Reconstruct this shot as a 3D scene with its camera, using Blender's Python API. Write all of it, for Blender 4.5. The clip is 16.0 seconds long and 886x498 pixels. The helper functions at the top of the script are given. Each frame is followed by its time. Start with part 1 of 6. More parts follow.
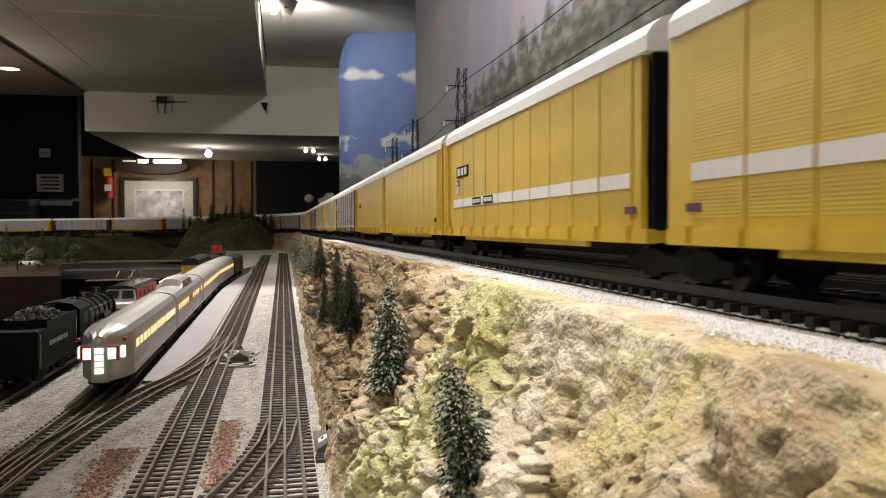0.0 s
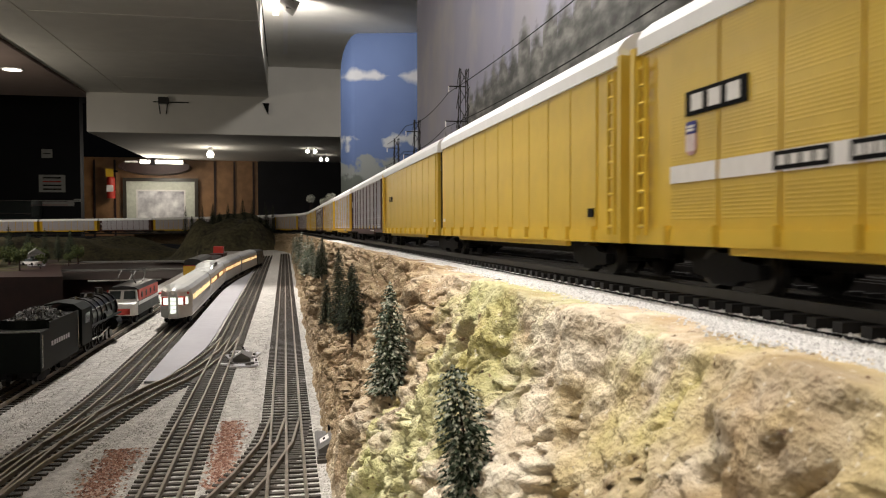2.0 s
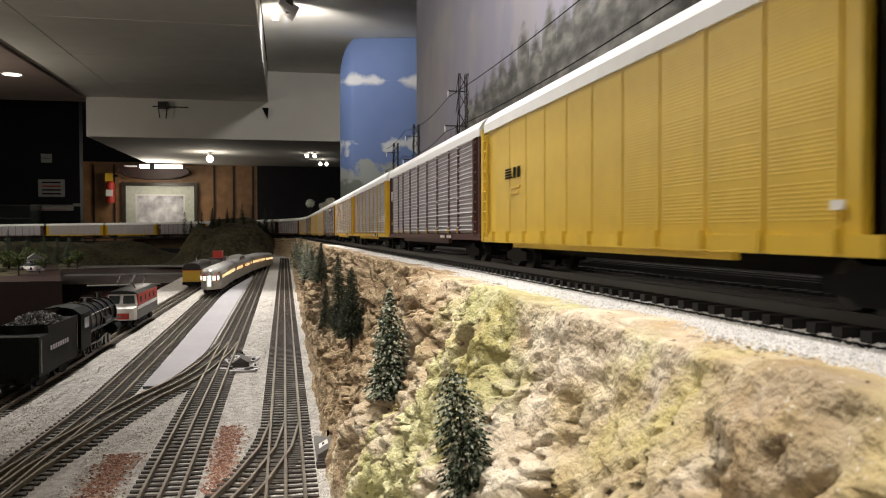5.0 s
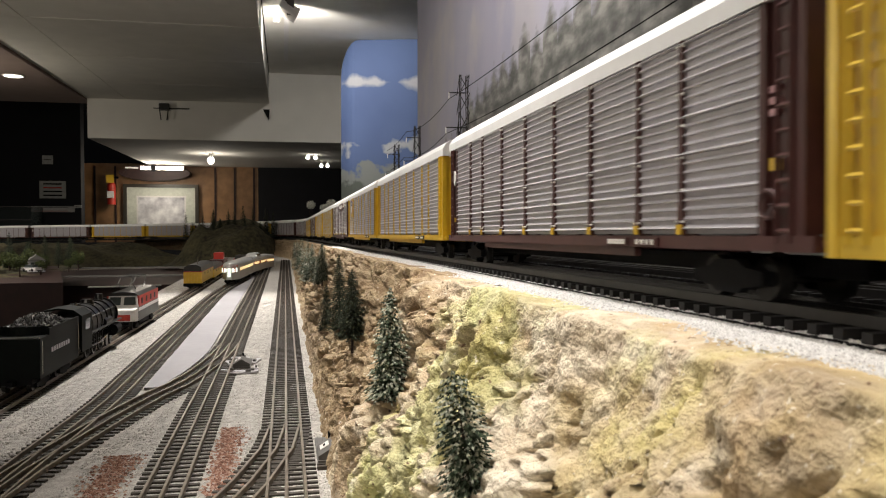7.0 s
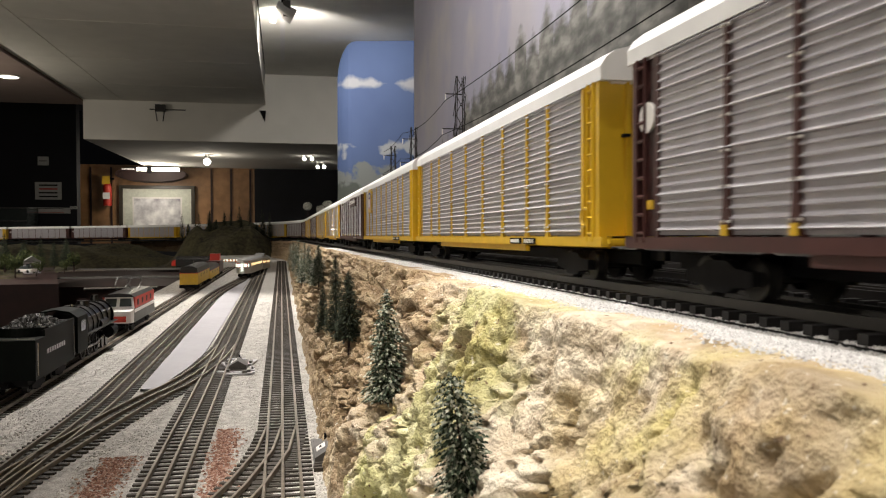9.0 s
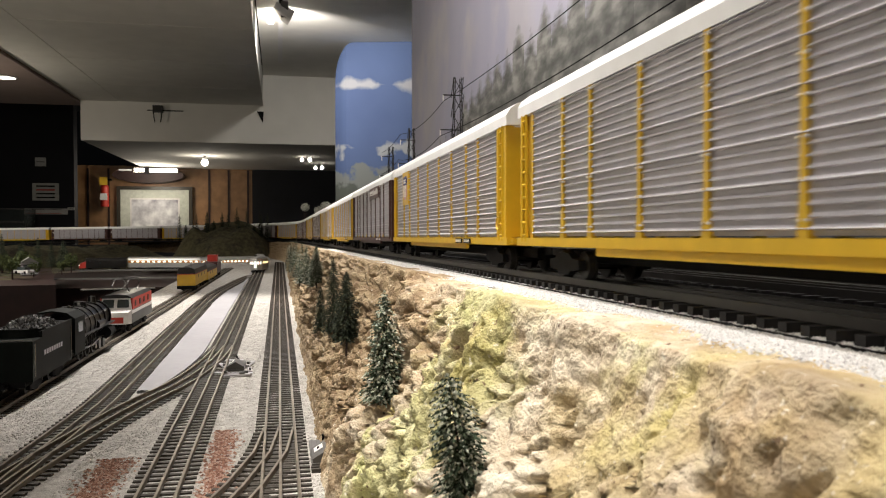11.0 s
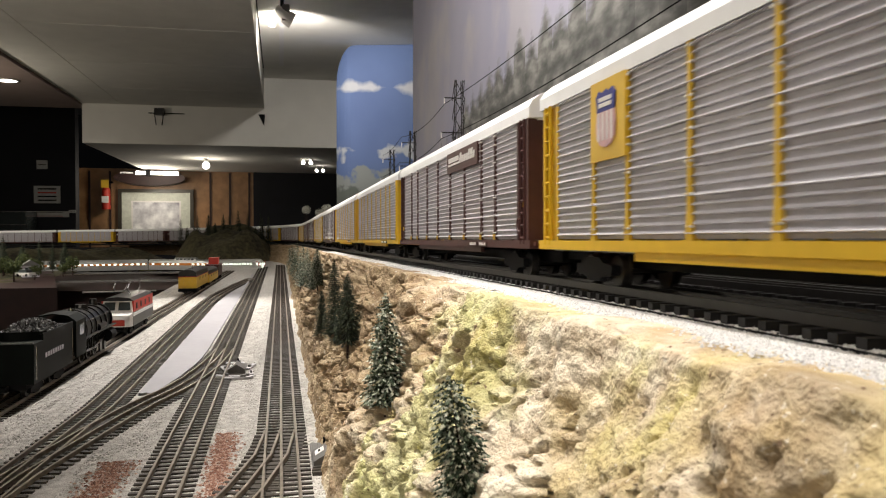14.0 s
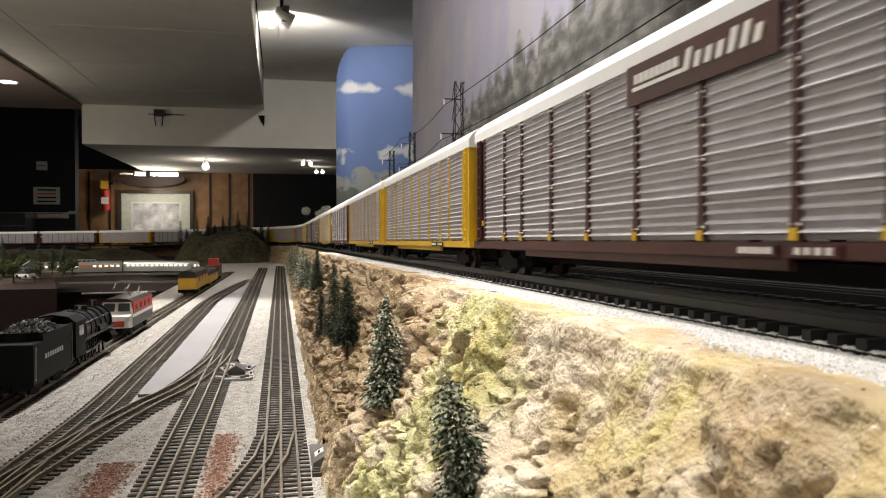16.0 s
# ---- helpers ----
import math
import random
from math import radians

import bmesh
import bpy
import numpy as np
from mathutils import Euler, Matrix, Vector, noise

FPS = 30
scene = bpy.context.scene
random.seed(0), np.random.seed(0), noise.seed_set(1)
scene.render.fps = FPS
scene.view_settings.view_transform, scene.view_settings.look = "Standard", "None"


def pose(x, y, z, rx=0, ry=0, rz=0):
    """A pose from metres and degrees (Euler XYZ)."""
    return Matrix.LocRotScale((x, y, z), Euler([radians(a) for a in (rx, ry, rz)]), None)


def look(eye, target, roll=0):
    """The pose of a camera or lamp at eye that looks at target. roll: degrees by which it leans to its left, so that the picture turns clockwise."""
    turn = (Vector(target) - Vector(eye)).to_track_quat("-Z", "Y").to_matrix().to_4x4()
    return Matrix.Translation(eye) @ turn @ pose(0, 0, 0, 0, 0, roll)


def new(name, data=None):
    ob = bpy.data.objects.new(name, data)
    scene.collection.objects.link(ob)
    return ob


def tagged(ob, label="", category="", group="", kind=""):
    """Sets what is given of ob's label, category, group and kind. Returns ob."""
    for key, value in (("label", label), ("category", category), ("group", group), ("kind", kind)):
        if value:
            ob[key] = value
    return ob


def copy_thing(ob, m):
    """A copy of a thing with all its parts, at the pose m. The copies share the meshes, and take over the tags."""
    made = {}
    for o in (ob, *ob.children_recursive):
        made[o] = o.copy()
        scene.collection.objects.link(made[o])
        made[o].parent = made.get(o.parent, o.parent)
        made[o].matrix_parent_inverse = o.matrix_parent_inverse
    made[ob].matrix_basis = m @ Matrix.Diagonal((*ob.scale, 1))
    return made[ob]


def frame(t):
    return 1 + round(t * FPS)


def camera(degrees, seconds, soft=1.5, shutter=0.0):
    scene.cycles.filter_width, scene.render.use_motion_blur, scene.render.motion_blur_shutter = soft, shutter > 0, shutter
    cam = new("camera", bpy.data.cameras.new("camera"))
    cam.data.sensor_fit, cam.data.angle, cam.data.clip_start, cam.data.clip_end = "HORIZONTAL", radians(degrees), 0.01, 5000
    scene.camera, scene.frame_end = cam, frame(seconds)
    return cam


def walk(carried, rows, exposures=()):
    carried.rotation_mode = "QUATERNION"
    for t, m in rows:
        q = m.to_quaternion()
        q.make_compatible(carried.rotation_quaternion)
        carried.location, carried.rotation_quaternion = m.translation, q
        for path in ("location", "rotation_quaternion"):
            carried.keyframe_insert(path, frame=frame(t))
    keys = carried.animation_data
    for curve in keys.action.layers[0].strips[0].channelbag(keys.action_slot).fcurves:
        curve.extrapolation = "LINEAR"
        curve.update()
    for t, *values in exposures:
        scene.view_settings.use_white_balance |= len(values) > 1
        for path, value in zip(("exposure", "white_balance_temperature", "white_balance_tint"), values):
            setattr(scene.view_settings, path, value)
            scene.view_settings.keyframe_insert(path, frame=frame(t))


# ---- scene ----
cam = camera(58.5, 16.0, soft=1.05, shutter=0.5)

# ---- camera: stands at one place, its aim drifts a little ----
EYE = Vector((0.0, 0.0, 1.20))
FOC = 1400.0
DRIFT = [(0, 0, 0), (0.5, 2.5, 1.3), (1, 5, 1), (1.5, 4.5, 1), (2, 3, 1), (2.5, 2, 1), (3, 2.5, 0.3), (3.5, 6.5, 3), (4, 3, 7.5),
         (4.8, 2, 9), (5.6, 1.5, 10.2), (6.5, 2, 11), (7, 3.5, 12), (7.5, -0.5, 12.2), (8, -1.5, 13), (8.5, -1, 14), (9, -3, 14.3),
         (9.9, -5, 15), (10.7, -6.5, 16), (11.5, -7.5, 17), (12, -5, 20), (12.5, -3, 20), (13, -0.5, 21), (13.5, 0, 20.5),
         (14, -5, 21), (14.5, -5, 22), (15, -3, 23), (15.5, -4.5, 23), (16, -5.5, 23)]


def aim(dx, dy):
    yaw = math.atan((283 - dx) / FOC)
    tilt = math.atan((55 - dy) / FOC * math.cos(yaw))
    way = Vector((math.sin(yaw) * math.cos(tilt), math.cos(yaw) * math.cos(tilt), -math.sin(tilt)))
    return look(EYE, EYE + way)


walk(cam, [(t, aim(dx, dy)) for t, dx, dy in DRIFT], [(0, 0.0), (4, 0.0), (7, 0.12), (9, 0.18), (12.5, 0.27), (16, 0.27)])
cam.data.dof.use_dof, cam.data.dof.focus_distance, cam.data.dof.aperture_fstop = True, 1.1, 38.0

# ---- world and lamps ----
world = bpy.data.worlds.new("world")
scene.world = world
world.use_nodes = True
world.node_tree.nodes["Background"].inputs[0].default_value = (0.55, 0.55, 0.6, 1)
world.node_tree.nodes["Background"].inputs[1].default_value = 0.002


def spot(name, eye, target, power, angle, color=(1, 0.94, 0.87), size=0.03, blend=0.6):
    data = bpy.data.lights.new(name, "SPOT")
    data.energy, data.spot_size, data.spot_blend, data.color, data.shadow_soft_size = power, radians(angle), blend, color, size
    ob = new(name, data)
    ob.matrix_world = look(eye, target)
    return ob


def bulb(name, at, power, color=(1, 0.9, 0.75), size=0.05):
    data = bpy.data.lights.new(name, "POINT")
    data.energy, data.color, data.shadow_soft_size = power, color, size
    ob = new(name, data)
    ob.location = at
    return ob


LAY = 1.8125       # metres to one unit of the layout (O scale); layout places count from the eye
YARD = -0.126      # top of the yard's ground, in layout units
spot("track_spot", (-0.10, 2.7, 2.80), (-0.27, 1.95, 1.0), 225, 56)
spot("track_spot", (0.07, 0.78, 2.84), (0.20, 0.47, 1.14), 92, 32, size=0.010, blend=0.8)
spot("track_spot", (0.05, 0.12, 2.84), (0.18, 0.27, 1.13), 52, 34, size=0.010, blend=0.8)
# unseen fill spot, off the ceiling track, added for the car sides
spot("track_spot", (-0.36, 0.95, 2.50), (0.38, 0.95, 1.27), 56, 50, size=0.015)
spot("track_spot", (-0.05, 2.2, 2.84), (0.16, 1.8, 1.15), 46, 44)
spot("track_spot", (-0.05, 4.2, 2.80), (0.05, 3.2, 1.0), 55, 50)
spot("track_spot", (-0.02, 6.0, 2.70), (0.7, 6.6, 2.0), 34, 110)
spot("track_spot", (-0.05, 1.7, 2.80), (0.85, 2.5, 1.9), 105, 95)
spot("track_spot", (0.05, 6.1, 2.70), (0.2, 9.0, 2.6), 40, 120)
# unseen narrow spot, added to brighten the pale trees
spot("track_spot", (0.02, 5.30, 2.84), (0.22, 5.35, 1.30), 32, 24)
# unseen fill spot, added to light the car sides and cliff
spot("aisle_spot", (-0.66, 0.50, 2.50), (0.32, 0.62, 1.27), 44, 48, size=0.015)
bulb("back_bulb", (-0.94, 10.7, 1.93), 4.5)
bulb("picture_bulb", (-1.85, 12.4, 1.90), 17, size=0.2)
# two unseen fill spots, added to lift the town and the far loop
spot("town_spot", (-1.9, 3.2, 2.50), (-1.3, 4.0, 1.0), 85, 70)
spot("loop_spot", (-2.6, 6.9, 2.48), (-2.3, 8.2, 1.1), 22, 85)
# three unseen fill bulbs without fixtures, added to brighten the ceiling
bulb("ceiling_bulb", (-2.9, 6.9, 2.05), 18)
bulb("aisle_bulb", (-2.0, 3.4, 1.95), 26, size=0.1)
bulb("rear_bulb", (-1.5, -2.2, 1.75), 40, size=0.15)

# ---- materials ----
M = {}


def mat(name, color, rough=0.6, metal=0.0, vary=0.15, scale=200.0, bump=0.0, bscale=600.0, second=None, emit=0.0, vary_objects=0.0, coat=0.0, spec=0.5):
    """A procedural material with two scales of variation and fine relief."""
    m = bpy.data.materials.new(name)
    m.use_nodes = True
    nt = m.node_tree
    b = nt.nodes["Principled BSDF"]
    b.inputs["Roughness"].default_value, b.inputs["Metallic"].default_value = rough, metal
    b.inputs["Coat Weight"].default_value, b.inputs["Specular IOR Level"].default_value = coat, spec
    co = nt.nodes.new("ShaderNodeTexCoord")
    n1, n2 = nt.nodes.new("ShaderNodeTexNoise"), nt.nodes.new("ShaderNodeTexNoise")
    n1.inputs["Scale"].default_value, n2.inputs["Scale"].default_value = scale, scale * 0.13
    n1.inputs["Detail"].default_value, n2.inputs["Detail"].default_value = 4, 5
    for n in (n1, n2):
        nt.links.new(co.outputs["Object"], n.inputs["Vector"])
    add = nt.nodes.new("ShaderNodeMath")
    add.operation = "ADD"
    nt.links.new(n1.outputs[0], add.inputs[0])
    nt.links.new(n2.outputs[0], add.inputs[1])
    last = add
    if vary_objects:
        info, mul = nt.nodes.new("ShaderNodeObjectInfo"), nt.nodes.new("ShaderNodeMath")
        mul.operation = "MULTIPLY_ADD"
        mul.inputs[1].default_value = vary_objects
        nt.links.new(info.outputs["Random"], mul.inputs[0])
        nt.links.new(add.outputs[0], mul.inputs[2])
        last = mul
    ramp = nt.nodes.new("ShaderNodeValToRGB")
    half = nt.nodes.new("ShaderNodeMath")
    half.operation = "MULTIPLY"
    half.inputs[1].default_value = 0.5
    nt.links.new(last.outputs[0], half.inputs[0])
    nt.links.new(half.outputs[0], ramp.inputs[0])
    lo = [c * (1 - vary) for c in color]
    hi = [min(1, c * (1 + vary)) for c in (second or color)]
    ramp.color_ramp.elements[0].position, ramp.color_ramp.elements[1].position = 0.36, 0.64
    ramp.color_ramp.elements[0].color, ramp.color_ramp.elements[1].color = (*lo, 1), (*hi, 1)
    nt.links.new(ramp.outputs[0], b.inputs["Base Color"])
    if bump:
        n3, bp = nt.nodes.new("ShaderNodeTexNoise"), nt.nodes.new("ShaderNodeBump")
        n3.inputs["Scale"].default_value, n3.inputs["Detail"].default_value = bscale, 6
        nt.links.new(co.outputs["Object"], n3.inputs["Vector"])
        bp.inputs["Strength"].default_value, bp.inputs["Distance"].default_value = bump, 0.6 / bscale
        nt.links.new(n3.outputs[0], bp.inputs["Height"])
        nt.links.new(bp.outputs[0], b.inputs["Normal"])
    if emit:
        b.inputs["Emission Color"].default_value = (*color, 1)
        b.inputs["Emission Strength"].default_value = emit
    M[name] = m
    return m


AUTO_YELLOW = mat("yellow_enamel", (0.60, 0.405, 0.048), 0.36, vary=0.06, scale=40, second=(0.65, 0.445, 0.055), bump=0.04, bscale=900)
PLUM = mat("dark_plum_paint", (0.10, 0.045, 0.075), 0.5)
RACK_YELLOW = mat("rack_yellow", (0.64, 0.40, 0.02), 0.42, vary=0.08, scale=80, bump=0.05, bscale=900)
BROWN = mat("oxide_brown", (0.060, 0.019, 0.017), 0.5, vary=0.2, scale=90, bump=0.05, bscale=900)
GREY_STEEL = mat("galvanised_steel", (0.46, 0.445, 0.475), 0.42, metal=0.12, vary=0.14, scale=70, bump=0.05, bscale=1200)
ROOF_WHITE = mat("roof_white", (0.85, 0.85, 0.85), 0.55, vary=0.05, scale=60)
WHITE = mat("white_paint", (0.78, 0.76, 0.74), 0.5, vary=0.05)
BLACK = mat("black_plastic", (0.006, 0.006, 0.007), 0.75, vary=0.3, spec=0.12)
DARK_METAL = mat("dark_metal", (0.018, 0.017, 0.016), 0.45, metal=0.4, vary=0.3)
TIE_DARK = mat("black_tie", (0.012, 0.011, 0.011), 0.6, vary=0.3, scale=300, vary_objects=0.3, spec=0.25)
TIE = mat("tie_plastic", (0.036, 0.029, 0.022), 0.7, vary=0.4, scale=300, vary_objects=0.3)
RAIL = mat("rail_nickel", (0.24, 0.205, 0.165), 0.38, metal=0.6, vary=0.3, scale=120)
RAIL_DARK = mat("blackened_rail", (0.022, 0.020, 0.019), 0.4, metal=0.4, vary=0.3, scale=120)
BALLAST = mat("ballast_granules", (0.33, 0.31, 0.28), 0.9, vary=0.28, scale=900, bump=1.0, bscale=700, second=(0.48, 0.46, 0.43))
PAVED = mat("grey_paving", (0.34, 0.33, 0.35), 0.8, vary=0.06, scale=60)
BLUE = mat("blue_paint", (0.02, 0.03, 0.22), 0.5)
PINK = mat("faded_red_stripes", (0.62, 0.38, 0.40), 0.5)
ENGINE_BLACK = mat("engine_black", (0.006, 0.006, 0.007), 0.3, vary=0.3, scale=150, spec=0.4)
SILVER = mat("silver_paint", (0.50, 0.50, 0.48), 0.33, metal=0.6, vary=0.08, scale=80)
ORANGE = mat("orange_paint", (0.60, 0.20, 0.02), 0.45)
RED = mat("red_paint", (0.5, 0.035, 0.02), 0.45)
GLOW = mat("lit_window", (1.0, 0.72, 0.34), 0.5, emit=1.3, vary=0.02)
GLOW_COOL = mat("lit_window_white", (0.9, 1.0, 0.85), 0.5, emit=1.2, vary=0.02)
GLASS = mat("dark_glazing", (0.05, 0.06, 0.06), 0.12, vary=0.1)
CEILING = mat("ceiling_tile", (0.80, 0.78, 0.72), 0.9, vary=0.05, scale=6, bump=0.2, bscale=90)
# darker, redder ceiling tile: the left ceiling's dimness is in its colour
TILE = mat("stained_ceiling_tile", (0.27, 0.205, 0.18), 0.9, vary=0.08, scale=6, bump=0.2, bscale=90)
PLASTER = mat("white_plaster", (0.78, 0.76, 0.71), 0.9, vary=0.04, scale=5)
# near-black base colour puts the room's lack of light into the walls
UNLIT_BLACK = mat("dark_wall", (0.006, 0.0065, 0.010), 0.8, vary=0.3, scale=4)
WOOD = mat("panelling", (0.30, 0.16, 0.07), 0.5, vary=0.3, scale=8)
FASCIA = mat("dark_red_fascia", (0.026, 0.009, 0.007), 0.6, vary=0.4, scale=20)
HILL = mat("dark_scenery", (0.040, 0.035, 0.020), 0.95, vary=0.5, scale=40, bump=0.5, bscale=160, second=(0.075, 0.068, 0.032))


def cliff_material():
    """Plaster rock: beige with brown stains, some of them painted shade, and yellow-green turf on the flatter parts."""
    m = bpy.data.materials.new("plaster_rock")
    m.use_nodes = True
    nt = m.node_tree
    b = nt.nodes["Principled BSDF"]
    b.inputs["Roughness"].default_value = 0.95
    co = nt.nodes.new("ShaderNodeTexCoord")

    def noise_at(scale, detail=6):
        n = nt.nodes.new("ShaderNodeTexNoise")
        n.inputs["Scale"].default_value, n.inputs["Detail"].default_value = scale, detail
        nt.links.new(co.outputs["Object"], n.inputs["Vector"])
        return n.outputs[0]

    def ramp(src, a, z, ca=(0, 0, 0), cz=(1, 1, 1)):
        r = nt.nodes.new("ShaderNodeValToRGB")
        r.color_ramp.elements[0].position, r.color_ramp.elements[1].position = a, z
        r.color_ramp.elements[0].color, r.color_ramp.elements[1].color = (*ca, 1), (*cz, 1)
        nt.links.new(src, r.inputs[0])
        return r.outputs[0]

    def mix(fac, a, c):
        x = nt.nodes.new("ShaderNodeMix")
        x.data_type = "RGBA"
        nt.links.new(fac, x.inputs[0])
        for s, v in ((6, a), (7, c)):
            if isinstance(v, tuple):
                x.inputs[s].default_value = (*v, 1)
            else:
                nt.links.new(v, x.inputs[s])
        return x.outputs[2]

    base = ramp(noise_at(55, 8), 0.35, 0.65, (0.56, 0.45, 0.31), (0.83, 0.74, 0.59))
    base = mix(ramp(noise_at(15, 4), 0.53, 0.66), base, ramp(noise_at(90, 7), 0.4, 0.6, (0.34, 0.20, 0.09), (0.55, 0.38, 0.19)))
    base = mix(ramp(noise_at(11, 7), 0.60, 0.70), base, ramp(noise_at(160, 7), 0.4, 0.6, (0.36, 0.36, 0.11), (0.60, 0.57, 0.26)))
    # broad washes along the slope: a turf band, then brown-stained rock with painted shade
    sep, wob, add = (nt.nodes.new("ShaderNode" + k) for k in ("SeparateXYZ", "Math", "Math"))
    nt.links.new(co.outputs["Object"], sep.inputs[0])
    wob.operation, wob.inputs[1].default_value = "MULTIPLY_ADD", 0.55
    wob.inputs[2].default_value = -0.275
    nt.links.new(noise_at(14, 6), wob.inputs[0])
    nt.links.new(wob.outputs[0], add.inputs[0])
    nt.links.new(sep.outputs[1], add.inputs[1])

    def band(*stops):
        r = nt.nodes.new("ShaderNodeValToRGB")
        while len(r.color_ramp.elements) < len(stops):
            r.color_ramp.elements.new(0.5)
        for e, (p, v) in zip(r.color_ramp.elements, stops):
            e.position, e.color = p, (v, v, v, 1)
        nt.links.new(add.outputs[0], r.inputs[0])
        return r.outputs[0]

    base = mix(band((0.36, 0), (0.42, 0.6), (0.52, 0.6), (0.60, 0)), base, ramp(noise_at(140, 7), 0.38, 0.62, (0.34, 0.36, 0.10), (0.60, 0.60, 0.25)))
    base = mix(band((0.54, 0), (0.66, 0.92)), base, ramp(noise_at(80, 7), 0.38, 0.62, (0.21, 0.135, 0.07), (0.42, 0.315, 0.185)))
    base = mix(band((0.16, 0.75), (0.25, 0.55), (0.31, 0.0)), base, ramp(noise_at(22, 8), 0.40, 0.60, (0.30, 0.205, 0.10), (0.56, 0.44, 0.20)))
    # dark flecks: specks of grain, and crevice shade put into the colour
    base = mix(ramp(noise_at(200, 7), 0.64, 0.70), base, (0.17, 0.105, 0.06))
    base = mix(ramp(noise_at(300, 6), 0.63, 0.74), base, (0.80, 0.75, 0.63))
    nt.links.new(base, b.inputs["Base Color"])
    bp = nt.nodes.new("ShaderNodeBump")
    bp.inputs["Strength"].default_value, bp.inputs["Distance"].default_value = 1.0, 0.0028
    nt.links.new(noise_at(330, 9), bp.inputs["Height"])
    nt.links.new(bp.outputs[0], b.inputs["Normal"])
    return m


# black roadbed, darkened further to hold the shade under the train
SHADED_CINDER = mat("dark_cinder", (0.008, 0.0078, 0.0075), 0.95, vary=0.5, scale=700, bump=0.8, bscale=600)
CLIFF = cliff_material()

# ---- mesh helpers ----


def box(bm, x0, x1, y0, y1, z0, z1):
    v = [bm.verts.new((x, y, z)) for x in (x0, x1) for y in (y0, y1) for z in (z0, z1)]
    for f in ((0, 1, 3, 2), (4, 6, 7, 5), (0, 4, 5, 1), (2, 3, 7, 6), (0, 2, 6, 4), (1, 5, 7, 3)):
        bm.faces.new([v[i] for i in f])


def rod(bm, a, c, r, n=8, r2=None):
    a, c = Vector(a), Vector(c)
    m = (c - a).to_track_quat("Z", "Y").to_matrix()
    rings = []
    for p, rr in ((a, r), (c, r if r2 is None else r2)):
        rings.append([bm.verts.new(p + m @ Vector((math.cos(i * math.tau / n) * rr, math.sin(i * math.tau / n) * rr, 0))) for i in range(n)])
    for i in range(n):
        bm.faces.new((rings[0][i], rings[0][(i + 1) % n], rings[1][(i + 1) % n], rings[1][i]))
    bm.faces.new(rings[0][::-1])
    bm.faces.new(rings[1])


def sweep(bm, profile, y0, y1, closed=True, axis="y"):
    """A profile of (x, z) points drawn along y."""
    a = [bm.verts.new((x, y0, z)) for x, z in profile]
    c = [bm.verts.new((x, y1, z)) for x, z in profile]
    n = len(profile)
    for i in range(n if closed else n - 1):
        j = (i + 1) % n
        bm.faces.new((a[i], a[j], c[j], c[i]))
    if closed:
        bm.faces.new(a[::-1])
        bm.faces.new(c)


def mesh_of(name, bm, material, smooth=False, scale=LAY):
    bmesh.ops.recalc_face_normals(bm, faces=bm.faces)
    me = bpy.data.meshes.new(name)
    bm.to_mesh(me)
    bm.free()
    me.transform(Matrix.Scale(scale, 4))
    me.materials.append(material)
    if smooth:
        for p in me.polygons:
            p.use_smooth = True
    return me


def part(name, bm, material, parent, label="", smooth=False, at=None):
    ob = new(name, bm if isinstance(bm, bpy.types.Mesh) else mesh_of(name, bm, material, smooth))
    ob.parent = parent
    if at:
        ob.location = Vector(at) * LAY
    if label:
        tagged(ob, label)
    return ob


def place(x, y, z, rx=0, ry=0, rz=0):
    """A pose in layout units, inside a thing."""
    return pose(x * LAY, y * LAY, z * LAY, rx, ry, rz)


def at_layout(m):
    """A pose in layout units, in the world."""
    m = m.copy()
    m.translation = EYE + m.translation * LAY
    return m


def boxes(*rows):
    bm = bmesh.new()
    for r in rows:
        box(bm, *r)
    return bm


def thing(name, label, category, group="", kind="", bm=None, material=None, at=(0, 0, 0), smooth=False, rz=0.0):
    """A thing of the layout, its place in layout units."""
    ob = new(name, mesh_of(name, bm, material, smooth) if bm else None)
    ob.matrix_basis = at_layout(pose(*at, 0, 0, rz))
    return tagged(ob, label, category, group, kind)


def room_thing(name, label, category, bm=None, material=None, kind="", at=(0, 0, 0), smooth=False, group=""):
    """A thing of the room, in metres."""
    ob = new(name, mesh_of(name, bm, material, smooth, 1.0) if bm else None)
    ob.location = at
    return tagged(ob, label, category, group, kind)


def room_part(name, bm, material, parent, label="", smooth=False):
    ob = new(name, mesh_of(name, bm, material, smooth, 1.0))
    ob.parent = parent
    return tagged(ob, label)


# ---- the paths of the two trains ----
UPX = 0.1185       # centre line of the upper track
LOOP_R, LOOP_Y = 1.73, 2.8


def upper_path(s):
    """Place and heading (degrees) on the upper track, s metres along it from beside the camera."""
    z = -0.0155 - 0.0118 * s
    if s <= LOOP_Y:
        return UPX - 0.009 * s, s, z, 0.0
    a = min((s - LOOP_Y) / LOOP_R, math.pi / 2)
    x, y = UPX - 0.009 * LOOP_Y - LOOP_R * (1 - math.cos(a)), LOOP_Y + LOOP_R * math.sin(a)
    rest = s - LOOP_Y - LOOP_R * math.pi / 2
    return x - max(0, rest), y, z, math.degrees(a)


LOW_R, LOW_Y, LOW_X = 0.42, 2.55, -0.05


